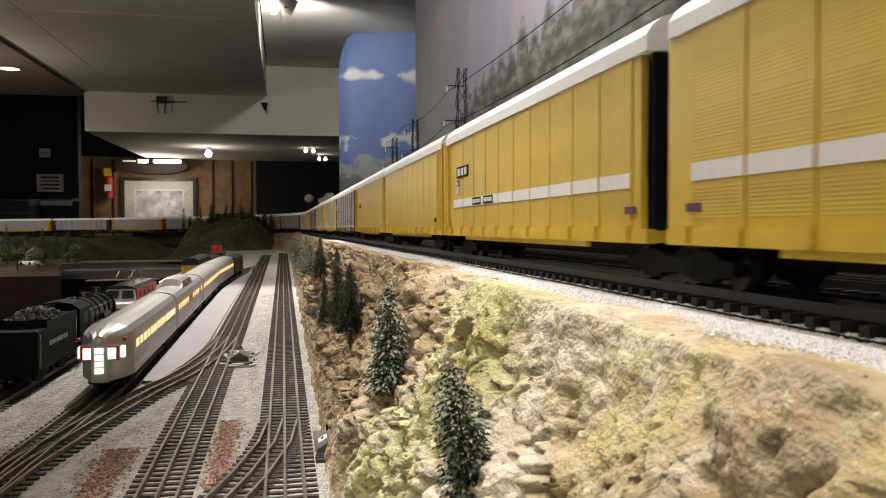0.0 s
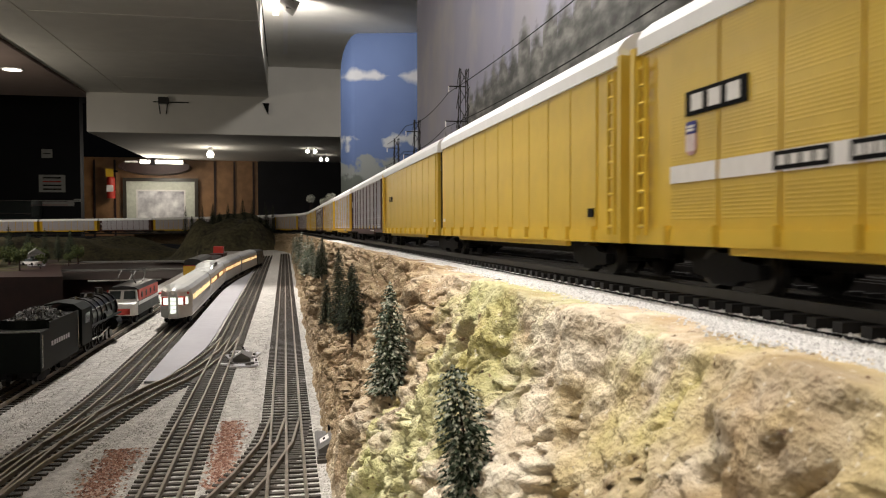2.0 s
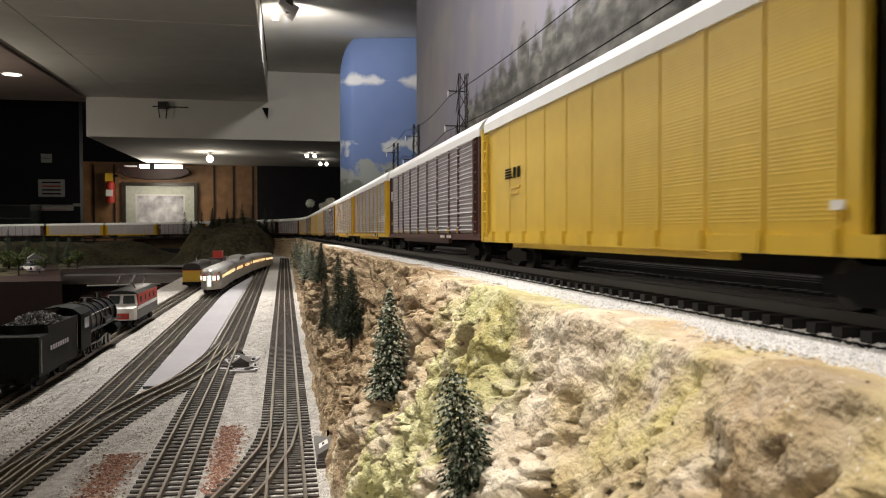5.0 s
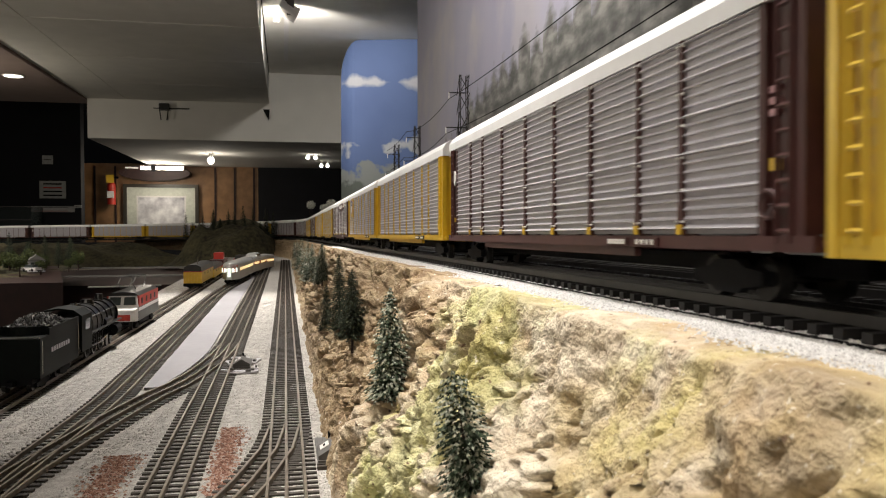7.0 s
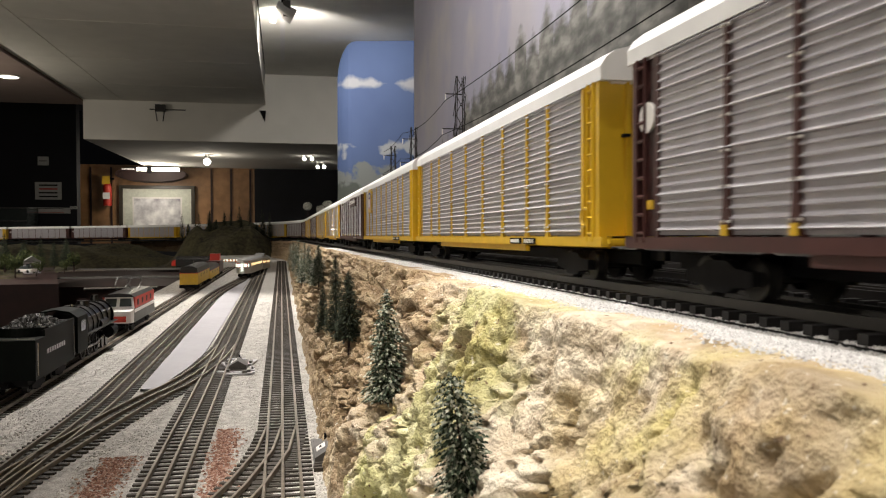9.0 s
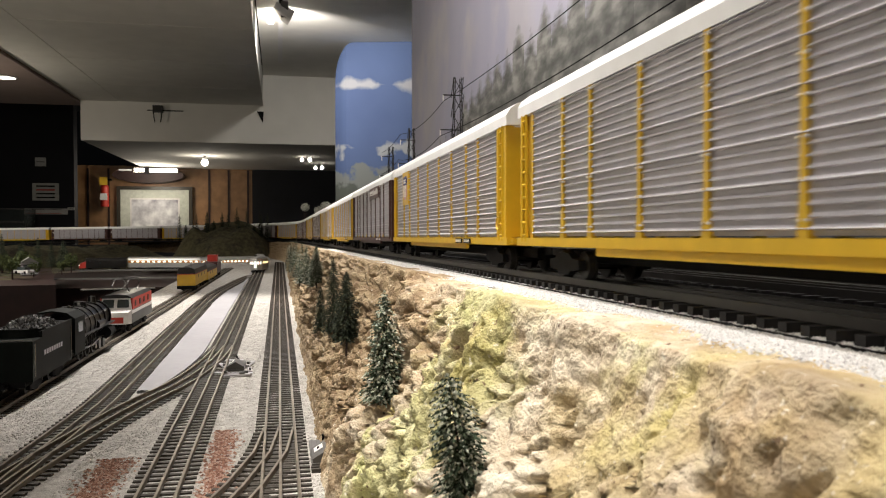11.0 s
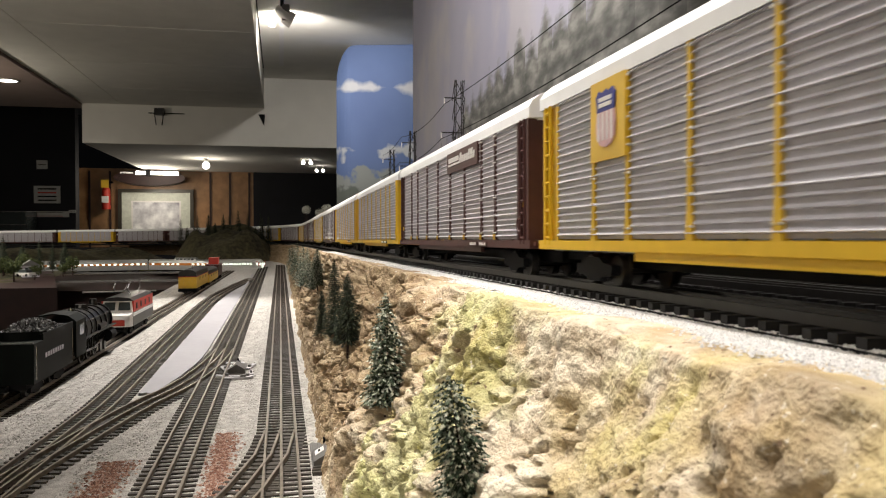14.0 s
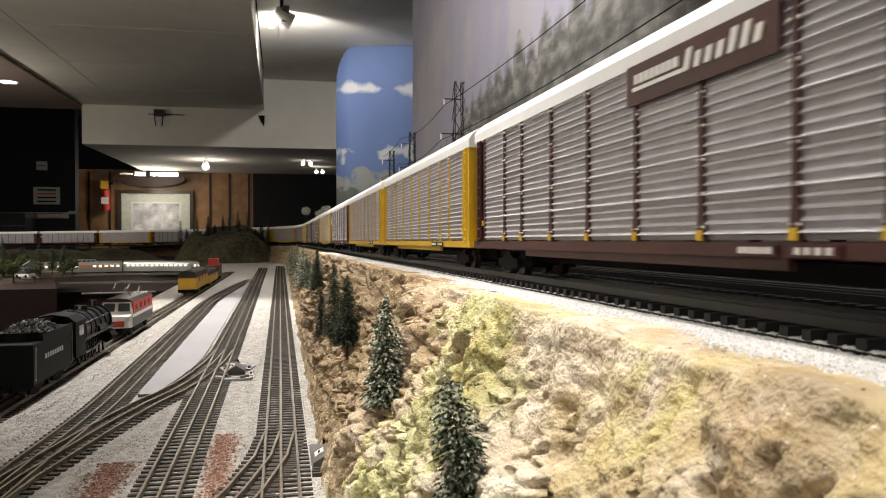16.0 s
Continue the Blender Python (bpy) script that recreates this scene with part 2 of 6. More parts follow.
def lower_path(s):
    """The same for the passenger train's track in the yard."""
    z = YARD + 0.0045 - 0.03 * min(1, max(0, (s - 2.05) / 0.93))
    if s <= LOW_Y:
        u = min(1, max(0, (s - 1.35) / (LOW_Y - 1.35)))
        n = min(1, max(0, (0.62 - s) / 0.28))
        slope = 6 * u * (1 - u) * (LOW_X + 0.1225) / (LOW_Y - 1.35) + 6 * n * (1 - n) * 0.0125 / 0.28
        return -0.1225 + (LOW_X + 0.1225) * u * u * (3 - 2 * u) - 0.0125 * n * n * (3 - 2 * n), s, z, -math.degrees(math.atan(slope))
    a = (s - LOW_Y) / LOW_R
    if a > 1.9:
        far = (a - 1.9) * LOW_R
        return LOW_X - LOW_R * (1 - math.cos(1.9)) - far * math.sin(1.9), LOW_Y + LOW_R * math.sin(1.9) + far * math.cos(1.9), z, math.degrees(1.9)
    return LOW_X - LOW_R * (1 - math.cos(a)), LOW_Y + LOW_R * math.sin(a), z, math.degrees(a)


def on_path(path, s, half):
    """The pose of a car whose middle is at s and whose bogies stand half away from it."""
    a, c = Vector(path(s - half)[:3]), Vector(path(s + half)[:3])
    d = c - a
    m = (a + c) / 2
    return at_layout(pose(*m, math.degrees(math.atan2(d.z, math.hypot(d.x, d.y))), 0, -math.degrees(math.atan2(d.x, d.y))))


# ---- the room ----
def mural_material():
    """A printed backdrop: lavender sky with clouds over a grey-green wooded hill with a ragged skyline."""
    m = bpy.data.materials.new("mural_print")
    m.use_nodes = True
    nt = m.node_tree
    b = nt.nodes["Principled BSDF"]
    b.inputs["Roughness"].default_value = 0.75
    co, sep = nt.nodes.new("ShaderNodeTexCoord"), nt.nodes.new("ShaderNodeSeparateXYZ")
    nt.links.new(co.outputs["Object"], sep.inputs[0])

    def tex(scale, detail, stretch):
        mp, n = nt.nodes.new("ShaderNodeMapping"), nt.nodes.new("ShaderNodeTexNoise")
        mp.inputs["Scale"].default_value = stretch
        n.inputs["Scale"].default_value, n.inputs["Detail"].default_value = scale, detail
        nt.links.new(co.outputs["Object"], mp.inputs[0])
        nt.links.new(mp.outputs[0], n.inputs["Vector"])
        return n.outputs[0]

    def calc(op, a, c):
        n = nt.nodes.new("ShaderNodeMath")
        n.operation = op
        for s, v in ((0, a), (1, c)):
            if isinstance(v, (int, float)):
                n.inputs[s].default_value = v
            else:
                nt.links.new(v, n.inputs[s])
        return n.outputs[0]

    def ramp(src, *stops):
        r = nt.nodes.new("ShaderNodeValToRGB")
        while len(r.color_ramp.elements) < len(stops):
            r.color_ramp.elements.new(0.5)
        for e, (p, c) in zip(r.color_ramp.elements, stops):
            e.position, e.color = p, (*c, 1)
        nt.links.new(src, r.inputs[0])
        return r.outputs[0]

    def mix(fac, a, c):
        x = nt.nodes.new("ShaderNodeMix")
        x.data_type = "RGBA"
        nt.links.new(fac, x.inputs[0])
        nt.links.new(a, x.inputs[6])
        nt.links.new(c, x.inputs[7])
        return x.outputs[2]

    sky = ramp(tex(1.1, 3, (1, 1, 0.5)), (0.35, (0.36, 0.36, 0.48)), (0.6, (0.46, 0.45, 0.54)), (0.72, (0.64, 0.60, 0.59)))
    cloud = ramp(tex(2.2, 6, (1, 0.8, 0.7)), (0.52, (0, 0, 0)), (0.62, (1, 1, 1)))
    white = ramp(tex(3, 4, (1, 1, 1)), (0.3, (0.46, 0.44, 0.46)), (0.7, (0.6, 0.57, 0.55)))
    sky = mix(calc("MULTIPLY", cloud, 0.6), sky, white)
    slow = calc("MULTIPLY", calc("SUBTRACT", tex(1.3, 2, (1, 1, 0.01)), 0.5), 0.12)
    ragged = calc("MULTIPLY", calc("SUBTRACT", tex(40, 6, (1, 0.36, 1)), 0.5), 0.12)
    # the skyline drops towards the far end of the wall
    drop = calc("MULTIPLY", calc("MAXIMUM", calc("SUBTRACT", sep.outputs[1], 2.9), 0.0), -0.22)
    line = calc("ADD", calc("ADD", slow, 1.76), drop)
    grain = tex(24, 9, (1, 0.40, 1.0))
    picture = sky
    # ranks of printed conifers, hazy at the skyline and darker down the hill
    for k in range(7):
        along = calc("MULTIPLY_ADD", sep.outputs[1], 7.5 + 0.9 * k)
        along.node.inputs[2].default_value = 3.7 * k
        pick = nt.nodes.new("ShaderNodeTexWhiteNoise")
        pick.noise_dimensions = "1D"
        nt.links.new(calc("FLOOR", along, 0), pick.inputs["W"])
        apart = calc("ABSOLUTE", calc("SUBTRACT", calc("FRACT", along, 0), 0.5), 0)
        tip = calc("SUBTRACT", calc("MULTIPLY", pick.outputs[0], 0.070), calc("MULTIPLY", apart, 0.13))
        top = calc("ADD", calc("ADD", calc("ADD", tip, ragged), line), 0.045 - 0.062 * k)
        inside = ramp(calc("MULTIPLY_ADD", calc("SUBTRACT", top, sep.outputs[2]), 14), (0.0, (0, 0, 0)), (1.0, (1, 1, 1)))
        inside.node.inputs[0].links[0].from_node.inputs[2].default_value = 0.5
        d = 1.0 - 0.075 * k
        shade = ramp(calc("MULTIPLY_ADD", calc("SUBTRACT", pick.outputs[0], 0.5), 0.14), (0.33, (0.085 * d, 0.086 * d, 0.082 * d)), (0.50, (0.165 * d, 0.165 * d, 0.155 * d)), (0.68, (0.33 * d, 0.325 * d, 0.30 * d)))
        nt.links.new(grain, shade.node.inputs[0].links[0].from_node.inputs[2])
        picture = mix(inside, picture, shade)
    nt.links.new(picture, b.inputs["Base Color"])
    return m


def blue_material():
    """A printed blue sky with two flat banks of cloud over a hazy grey-green treeline."""
    m = mat("blue_sky_print", (0.085, 0.135, 0.30), 0.75, vary=0.12, scale=1.0, second=(0.115, 0.175, 0.35))
    nt = m.node_tree
    b = nt.nodes["Principled BSDF"]
    last = b.inputs["Base Color"].links[0].from_socket
    co, sep = nt.nodes.new("ShaderNodeTexCoord"), nt.nodes.new("ShaderNodeSeparateXYZ")
    nt.links.new(co.outputs["Object"], sep.inputs[0])

    def tex(scale, detail, stretch):
        mp, n = nt.nodes.new("ShaderNodeMapping"), nt.nodes.new("ShaderNodeTexNoise")
        mp.inputs["Scale"].default_value = stretch
        n.inputs["Scale"].default_value, n.inputs["Detail"].default_value = scale, detail
        nt.links.new(co.outputs["Object"], mp.inputs[0])
        nt.links.new(mp.outputs[0], n.inputs["Vector"])
        return n.outputs[0]

    def layer(level, spread, sharp, color, wobble, below=False):
        """Lays a colour over the print round a height, or below it, with a torn edge."""
        off, away, sub, mul, r, x = (nt.nodes.new("ShaderNode" + k) for k in ("Math", "Math", "Math", "Math", "ValToRGB", "Mix"))
        off.operation, away.operation, sub.operation, mul.operation = "SUBTRACT", "ABSOLUTE", "SUBTRACT", "MULTIPLY_ADD"
        off.inputs[1].default_value = level
        nt.links.new(sep.outputs[2], off.inputs[0])
        nt.links.new(off.outputs[0], away.inputs[0])
        mul.inputs[1].default_value, mul.inputs[2].default_value = sharp, -0.5 * sharp + spread
        nt.links.new(wobble, mul.inputs[0])
        nt.links.new(mul.outputs[0], sub.inputs[0])
        nt.links.new((off if below else away).outputs[0], sub.inputs[1])
        r.color_ramp.elements[0].position, r.color_ramp.elements[1].position = 0.0, 0.045
        nt.links.new(sub.outputs[0], r.inputs[0])
        x.data_type = "RGBA"
        x.inputs[7].default_value = (*color, 1)
        nt.links.new(r.outputs[0], x.inputs[0])
        nt.links.new(last, x.inputs[6])
        return x.outputs[2]

    last = layer(2.50, 0.035, 0.45, (0.50, 0.51, 0.54), tex(2.6, 5, (1, 1, 0.6)))
    last = layer(1.93, 0.04, 0.75, (0.46, 0.48, 0.50), tex(3.4, 6, (1, 1, 1)))
    last = layer(1.74, 0.0, 0.55, (0.25, 0.27, 0.26), tex(6, 6, (1, 1, 1)), True)
    last = layer(1.60, 0.0, 0.40, (0.12, 0.135, 0.12), tex(9, 6, (1, 1, 1)), True)
    nt.links.new(last, b.inputs["Base Color"])
    return m


def block(name, label, material, *b):
    return room_thing(name, label, "ceiling" if name.startswith("ceiling") else "wall", boxes(b), material, "structure")


def room():
    block("floor", "dark carpeted floor of the layout room", UNLIT_BLACK, -9, 3, -4, 16, -0.1, 0.0)
    block("wall_back", "brown wood panelled back wall", WOOD, -3.12, -0.42, 13.1, 13.3, 0, 2.16)
    block("wall_back_dark", "unlit end of the back wall, painted near-black", UNLIT_BLACK, -0.42, 2.2, 13.1, 13.3, 0, 2.16)
    block("wall_dark", "unlit wall with notices, painted near-black", UNLIT_BLACK, -9, -2.78, 11.8, 12.0, 0, 2.98)
    block("wall_south", "dark wall behind the viewer", UNLIT_BLACK, -9, 3, -4.2, -4, 0, 3)
    block("wall_west", "dark wall", UNLIT_BLACK, -9.2, -9, -4, 16, 0, 3)
    block("wall_far_east", "dark wall", UNLIT_BLACK, 2.2, 2.4, 7.7, 16, 0, 3)
    block("ceiling_high", "white plaster ceiling", CEILING, -0.16, 2.2, -4, 9.05, 2.89, 3.0)
    block("ceiling_left", "tiled ceiling with its dimness in the colour", TILE, -9, -2.065, -4, 9.25, 2.525, 3.0)
    block("ceiling_far", "unlit ceiling beyond the beam, painted near-black", UNLIT_BLACK, -9, -2.06, 9.25, 13.1, 2.98, 3.0)
    block("beam", "white boxed beam across the room", PLASTER, -2.06, 2.2, 9.05, 13.1, 2.13, 3.0)
    # lowered tiled ceiling in wide planks with open joints
    bm = bmesh.new()
    y = -4.0
    while y < 9.0:
        y1 = min(9.04, y + 1.2)
        box(bm, -1.655, -0.165, y, y1 - 0.012, 2.55, 2.585)
        box(bm, -2.06, -1.667, y, y1 - 0.006, 2.55, 2.585)
        y = y1
    box(bm, -2.058, -0.17, -4, 9.04, 2.556, 2.9)
    room_thing("ceiling", "white ceiling of wide planks with dark joints", "ceiling", bm, CEILING, "structure")
    # mural wall, its end rounded into a blue board
    mural = bmesh.new()
    sweep(mural, [(0.80, 0.0), (0.86, 0.0), (0.86, 2.885), (0.80, 2.885)], -4, 4.80)
    room_thing("wall_mural", "printed mural of sky, clouds and wooded hill", "wall", mural, mural_material(), "structure")
    bm = bmesh.new()
    # the board's corner is rounded off, and it curls back at its left edge
    columns = []
    for u in (0.0, 0.006, 0.02, 0.04, 0.065, 0.09, 0.12, 0.15, 0.30, 0.50, 0.85):
        top = 2.545 + 0.34 * math.sqrt(max(0.0, 1 - max(0.0, (0.15 - u) / 0.15) ** 2))
        at = Vector((0.515 + u, 7.30 - 0.26 * u + 0.10 * max(0.0, 1 - u / 0.12) ** 2, 0))
        columns.append([bm.verts.new(at + Vector((0.01 * k, 0.04 * k, z))) for k in (0, 1) for z in (0.0, top)])
    for a, c in zip(columns, columns[1:]):
        for p, q in ((0, 1), (1, 3), (3, 2), (2, 0)):
            bm.faces.new((a[p], a[q], c[q], c[p]))
    for c in (columns[0], columns[-1]):
        bm.faces.new((c[0], c[1], c[3], c[2]))
    room_thing("wall_blue", "curved blue sky backdrop with white clouds", "wall", bm, blue_material(), "structure")


room()


def yard_ground():
    bm = bmesh.new()
    nx, ny = 60, 160
    x0, x1, y0, y1 = -0.235, 0.06, -0.3, 3.3
    g = [[bm.verts.new((x0 + (x1 - x0) * i / nx, y0 + (y1 - y0) * j / ny,
                        YARD + 0.0012 + 0.0006 * noise.noise(Vector((i * 0.9, j * 0.7, 0))))) for i in range(nx + 1)] for j in range(ny + 1)]
    for j in range(ny):
        for i in range(nx):
            bm.faces.new((g[j][i], g[j][i + 1], g[j + 1][i + 1], g[j + 1][i]))
    thing("ground", "pale granular ballast over the model yard", "ground", kind="structure", bm=bm, material=BALLAST, smooth=True)


yard_ground()


def cliff_point(y, t):
    """A point of the rock slope: t from 0 at its foot to 1 at its rim."""
    z0, z1 = YARD - 0.002, upper_path(max(y, -0.5))[2] - 0.0052
    x0, x1 = 0.027, 0.0905 - 0.009 * min(y, LOOP_Y)
    if y > LOOP_Y:
        dx = upper_path(y)[0] - UPX + 0.009 * LOOP_Y
        x0, x1 = x0 + dx, x1 + dx
    x0 += 0.0035 * noise.noise(Vector((y * 14, 2, 0))) + 0.0020 * noise.noise(Vector((y * 55, 5, 0)))
    x = x0 + (x1 - x0) * t ** 1.45 - 0.0070 * (1 - t) ** 7
    z = z0 + (z1 - z0) * min(1.0, t / 0.80) ** 0.85
    p = Vector((x, y, z))
    q = p + 0.006 * Vector((noise.noise(p * 70), noise.noise(p * 70 + Vector((9, 0, 0))), noise.noise(p * 70 + Vector((0, 9, 0)))))
    lump = noise.noise(q * 24)
    rough = 0.5 + 0.5 * noise.noise(p * 9 + Vector((3, 3, 3)))
    crag = noise.ridged_multi_fractal(q * Vector((105, 85, 70)), 0.8, 2.2, 4, 1.0, 2.0)
    crack = max(0.0, 0.115 - abs(noise.noise(q * Vector((95, 130, 75)) + Vector((7, 1, 2))))) * max(0.0, noise.noise(p * 45 + Vector((1, 8, 4))) + 0.30)
    chip = max(0.0, noise.noise(q * 230 + Vector((4, 4, 9))) - 0.10)
    block = math.floor(4.0 * noise.noise(Vector((q.x * 55, (q.y + q.z) * 60, (q.z - q.y) * 40)) + Vector((5, 1, 3)))) / 4.0
    hole = noise.noise(Vector((q.x * 60, (q.y + 0.7 * q.z) * 125, (q.z - 0.7 * q.y) * 62)) + Vector((2, 5, 1)))
    gouge = min(1.0, max(0.0, (hole - 0.25) / 0.055)) * min(1.0, max(0.0, noise.noise(p * 30 + Vector((6, 2, 8))) * 3 + 0.7))
    pit = max(0.0, noise.noise(Vector((p.x * 150, (p.y + 0.8 * p.z) * 300, (p.z - 0.8 * p.y) * 190)) + Vector((8, 3, 5))) - 0.17) * min(1.0, max(0.0, 0.40 + 3.2 * noise.noise(p * 38 + Vector((1, 1, 6)))))
    grit = noise.noise(p * 420) * 0.5 + noise.noise(p * 900) * 0.3
    rugged = 0.30 + 0.70 * min(1.0, max(0.0, (y - 0.14) / 0.22 + 0.5 * (0.6 - t)))
    edge = min(1.0, 5 * t) * min(1.0, max(0.0, 4.5 * (0.95 - t)) + 0.20)
    proud = (0.011 * lump + rugged * ((0.0010 + 0.0036 * rough) * (crag - 1.1) + 0.0045 * block) + 0.0016 * grit) * edge
    hollow = rugged * (0.24 * crack + 0.016 * chip + 0.0160 * gouge + 0.0520 * pit) * min(edge, max(0.0, 5.0 * (0.80 - t)))
    return p + Vector((-0.80, 0.12, 0.58)) * proud + Vector((0.88, -0.10, -0.05)) * hollow


def cliff():
    bm = bmesh.new()
    ys = [-0.25]
    while ys[-1] < 4.6:
        ys.append(ys[-1] + (0.0012 if 0.08 < ys[-1] < 0.62 else 0.006 if ys[-1] < 1.8 else 0.02))
    nt = 128
    g = [[bm.verts.new(cliff_point(y, i / nt)) for i in range(nt + 1)] for y in ys]
    for a, c in zip(g, g[1:]):
        for i in range(nt):
            bm.faces.new((a[i], c[i], c[i + 1], a[i + 1]))
    thing("cliff", "beige plaster rock slope with turf patches", "slope", kind="structure", bm=bm, material=CLIFF, smooth=True)


cliff()


def upper_deck():
    """Ballasted shelf under the upper tracks, following the loop."""
    bm = bmesh.new()
    prev = None
    for k in range(280):
        s = -0.4 + k * 0.025
        x, y, z, h = upper_path(s)
        n = Vector((math.cos(radians(h)), math.sin(radians(h)), 0))
        row = []
        for off in (-0.0300, -0.020, 0.06, 0.14, 0.31):
            q = Vector((x, y, z - 0.0058)) + n * off
            row.append(bm.verts.new(q))
        if prev:
            for i in range(4):
                bm.faces.new((prev[i], prev[i + 1], row[i + 1], row[i]))
        prev = row
    thing("upper_deck", "black cinder shelf carrying the upper tracks, shade painted in", "shelf", kind="structure", bm=bm, material=SHADED_CINDER)


upper_deck()
# ---- tracks ----
def bar_along(bm, pts, half, z0, z1):
    prev = None
    for k, (p, h) in enumerate(pts):
        n = Vector((math.cos(radians(h)), math.sin(radians(h)), 0)) * half
        row = [bm.verts.new(p - n + Vector((0, 0, z0))), bm.verts.new(p - n * 0.7 + Vector((0, 0, z1))),
               bm.verts.new(p + n * 0.7 + Vector((0, 0, z1))), bm.verts.new(p + n + Vector((0, 0, z0)))]
        if prev:
            for i in range(3):
                bm.faces.new((prev[i], prev[i + 1], row[i + 1], row[i]))
        prev = row


TIE_BLACK_MESH = mesh_of("tie", boxes((-0.015, 0.015, -0.0014, 0.0014, -0.0045, -0.0024)), TIE_DARK)
TIE_MESH = mesh_of("tie", boxes((-0.015, 0.015, -0.0014, 0.0014, -0.0045, -0.0024)), TIE)


def track(path, s0, s1, label, split=1.0, step=0.0074, dark=False):
    """Two rails on ties; s runs along the path at railhead height. Ties nearer than split are parts of their own."""
    ob = thing("model_track", label, "track", "tracks of the layout", rz=0)
    n = max(2, int((s1 - s0) / 0.04) + 1)
    stations = [s0 + (s1 - s0) * k / (n - 1) for k in range(n)]
    for side in (-1, 0, 1):
        bm = bmesh.new()
        pts = []
        for s in stations:
            x, y, z, h = path(s)
            pts.append((Vector((x, y, z)) + Vector((math.cos(radians(h)), math.sin(radians(h)), 0)) * 0.00875 * side, h))
        bar_along(bm, pts, 0.0009, -0.0024, 0.0)
        part("rail", bm, RAIL_DARK if dark else RAIL, ob)
    far = bmesh.new()
    s, some = s0, False
    while s < s1:
        x, y, z, h = path(s)
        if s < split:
            t = part("tie", TIE_BLACK_MESH if dark else TIE_MESH, None, ob)
            t.matrix_local = place(x, y, z, 0, 0, h + random.uniform(-0.8, 0.8))
        else:
            m, some = pose(x, y, z, 0, 0, h), True
            v = [far.verts.new(m @ Vector((a, c, d))) for a in (-0.015, 0.015) for c in (-0.0014, 0.0014) for d in (-0.0045, -0.0024)]
            for f in ((1, 3, 7, 5), (0, 1, 5, 4), (2, 6, 7, 3), (0, 2, 3, 1), (4, 5, 7, 6)):
                far.faces.new([v[i] for i in f])
        s += step
    if some:
        tagged(part("tie_rest", far, TIE_DARK if dark else TIE, ob), kind="stuff")
    else:
        far.free()
    return ob


def straight(x, z=YARD + 0.0045):
    return lambda s: (x, s, z, 0.0)


def upper_beside(off):
    def path(s):
        x, y, z, h = upper_path(s)
        return x + off * math.cos(radians(h)), y + off * math.sin(radians(h)), z, h
    return path


def through_points(pts, z=YARD + 0.0045):
    """A smooth path over plan points, s counted along y."""
    def path(s):
        i = 0
        while i < len(pts) - 2 and s > pts[i + 1][1]:
            i += 1
        (x0, y0), (x1, y1) = pts[i], pts[i + 1]
        ma = (x1 - pts[i - 1][0]) / (y1 - pts[i - 1][1]) if i else (x1 - x0) / (y1 - y0)
        mc = (pts[i + 2][0] - x0) / (pts[i + 2][1] - y0) if i + 2 < len(pts) else (x1 - x0) / (y1 - y0)
        u, d = (s - y0) / (y1 - y0), y1 - y0
        x = x0 * (1 + 2 * u) * (1 - u) ** 2 + ma * d * u * (1 - u) ** 2 + x1 * u * u * (3 - 2 * u) + mc * d * u * u * (u - 1)
        slope = ((x1 - x0) * 6 * u * (1 - u) + ma * d * (1 - u) * (1 - 3 * u) + mc * d * u * (3 * u - 2)) / d
        return x, s, z, -math.degrees(math.atan(slope))
    return path


def side_track(s):
    return -0.2045 + 0.0215 * s, s, YARD + 0.0045, -1.2


track(upper_path, 0.05, 6.9, "black three-rail track on white ballast along the cliff rim", 1.3, dark=True)
track(upper_beside(0.052), 0.15, 5.0, "black three-rail track behind the freight train", 0.9, dark=True)
track(upper_beside(0.104), 0.2, 3.6, "black three-rail track behind the freight train", 0.6, dark=True)
track(straight(0.0), 0.34, 2.9, "dark three-rail track on pale ballast in the yard", 1.2)
track(straight(-0.0557), 0.34, 2.75, "dark three-rail track on pale ballast in the yard", 1.2)
track(lower_path, 0.34, 4.6, "dark three-rail track curving away at the yard's end", 1.2)
track(side_track, 0.42, 2.5, "dark three-rail track under the standing engines", 1.2)
CROSS = through_points([(-0.1345, 0.33), (-0.1309, 0.401), (-0.1214, 0.459), (-0.0973, 0.578), (-0.0757, 0.654), (-0.0610, 0.76), (-0.0557, 0.86)], YARD + 0.0047)
track(CROSS, 0.34, 0.84, "dark turnout track crossing between two yard tracks", 1.2)
LEAD = through_points([(-0.0345, 0.32), (-0.0195, 0.374), (-0.0100, 0.41), (-0.0033, 0.455), (0.0, 0.50)], YARD + 0.0047)
track(LEAD, 0.33, 0.49, "dark turnout leg curving off the yard track", 1.2)

# ---- freight cars ----
CAR_L, MAX_L = 0.337, 0.2685
W = 0.0185


def roof_mesh(length):
    bm = bmesh.new()
    half = [(W + 0.0008, 0.0638), (W + 0.0008, 0.0680), (W * 0.95, 0.0708), (W * 0.78, 0.0732), (W * 0.45, 0.0748)]
    prof = [(-x, z) for x, z in half] + [(0, 0.0753)] + half[::-1]
    sweep(bm, prof, -length / 2, length / 2)
    return mesh_of("roof", bm, ROOF_WHITE)


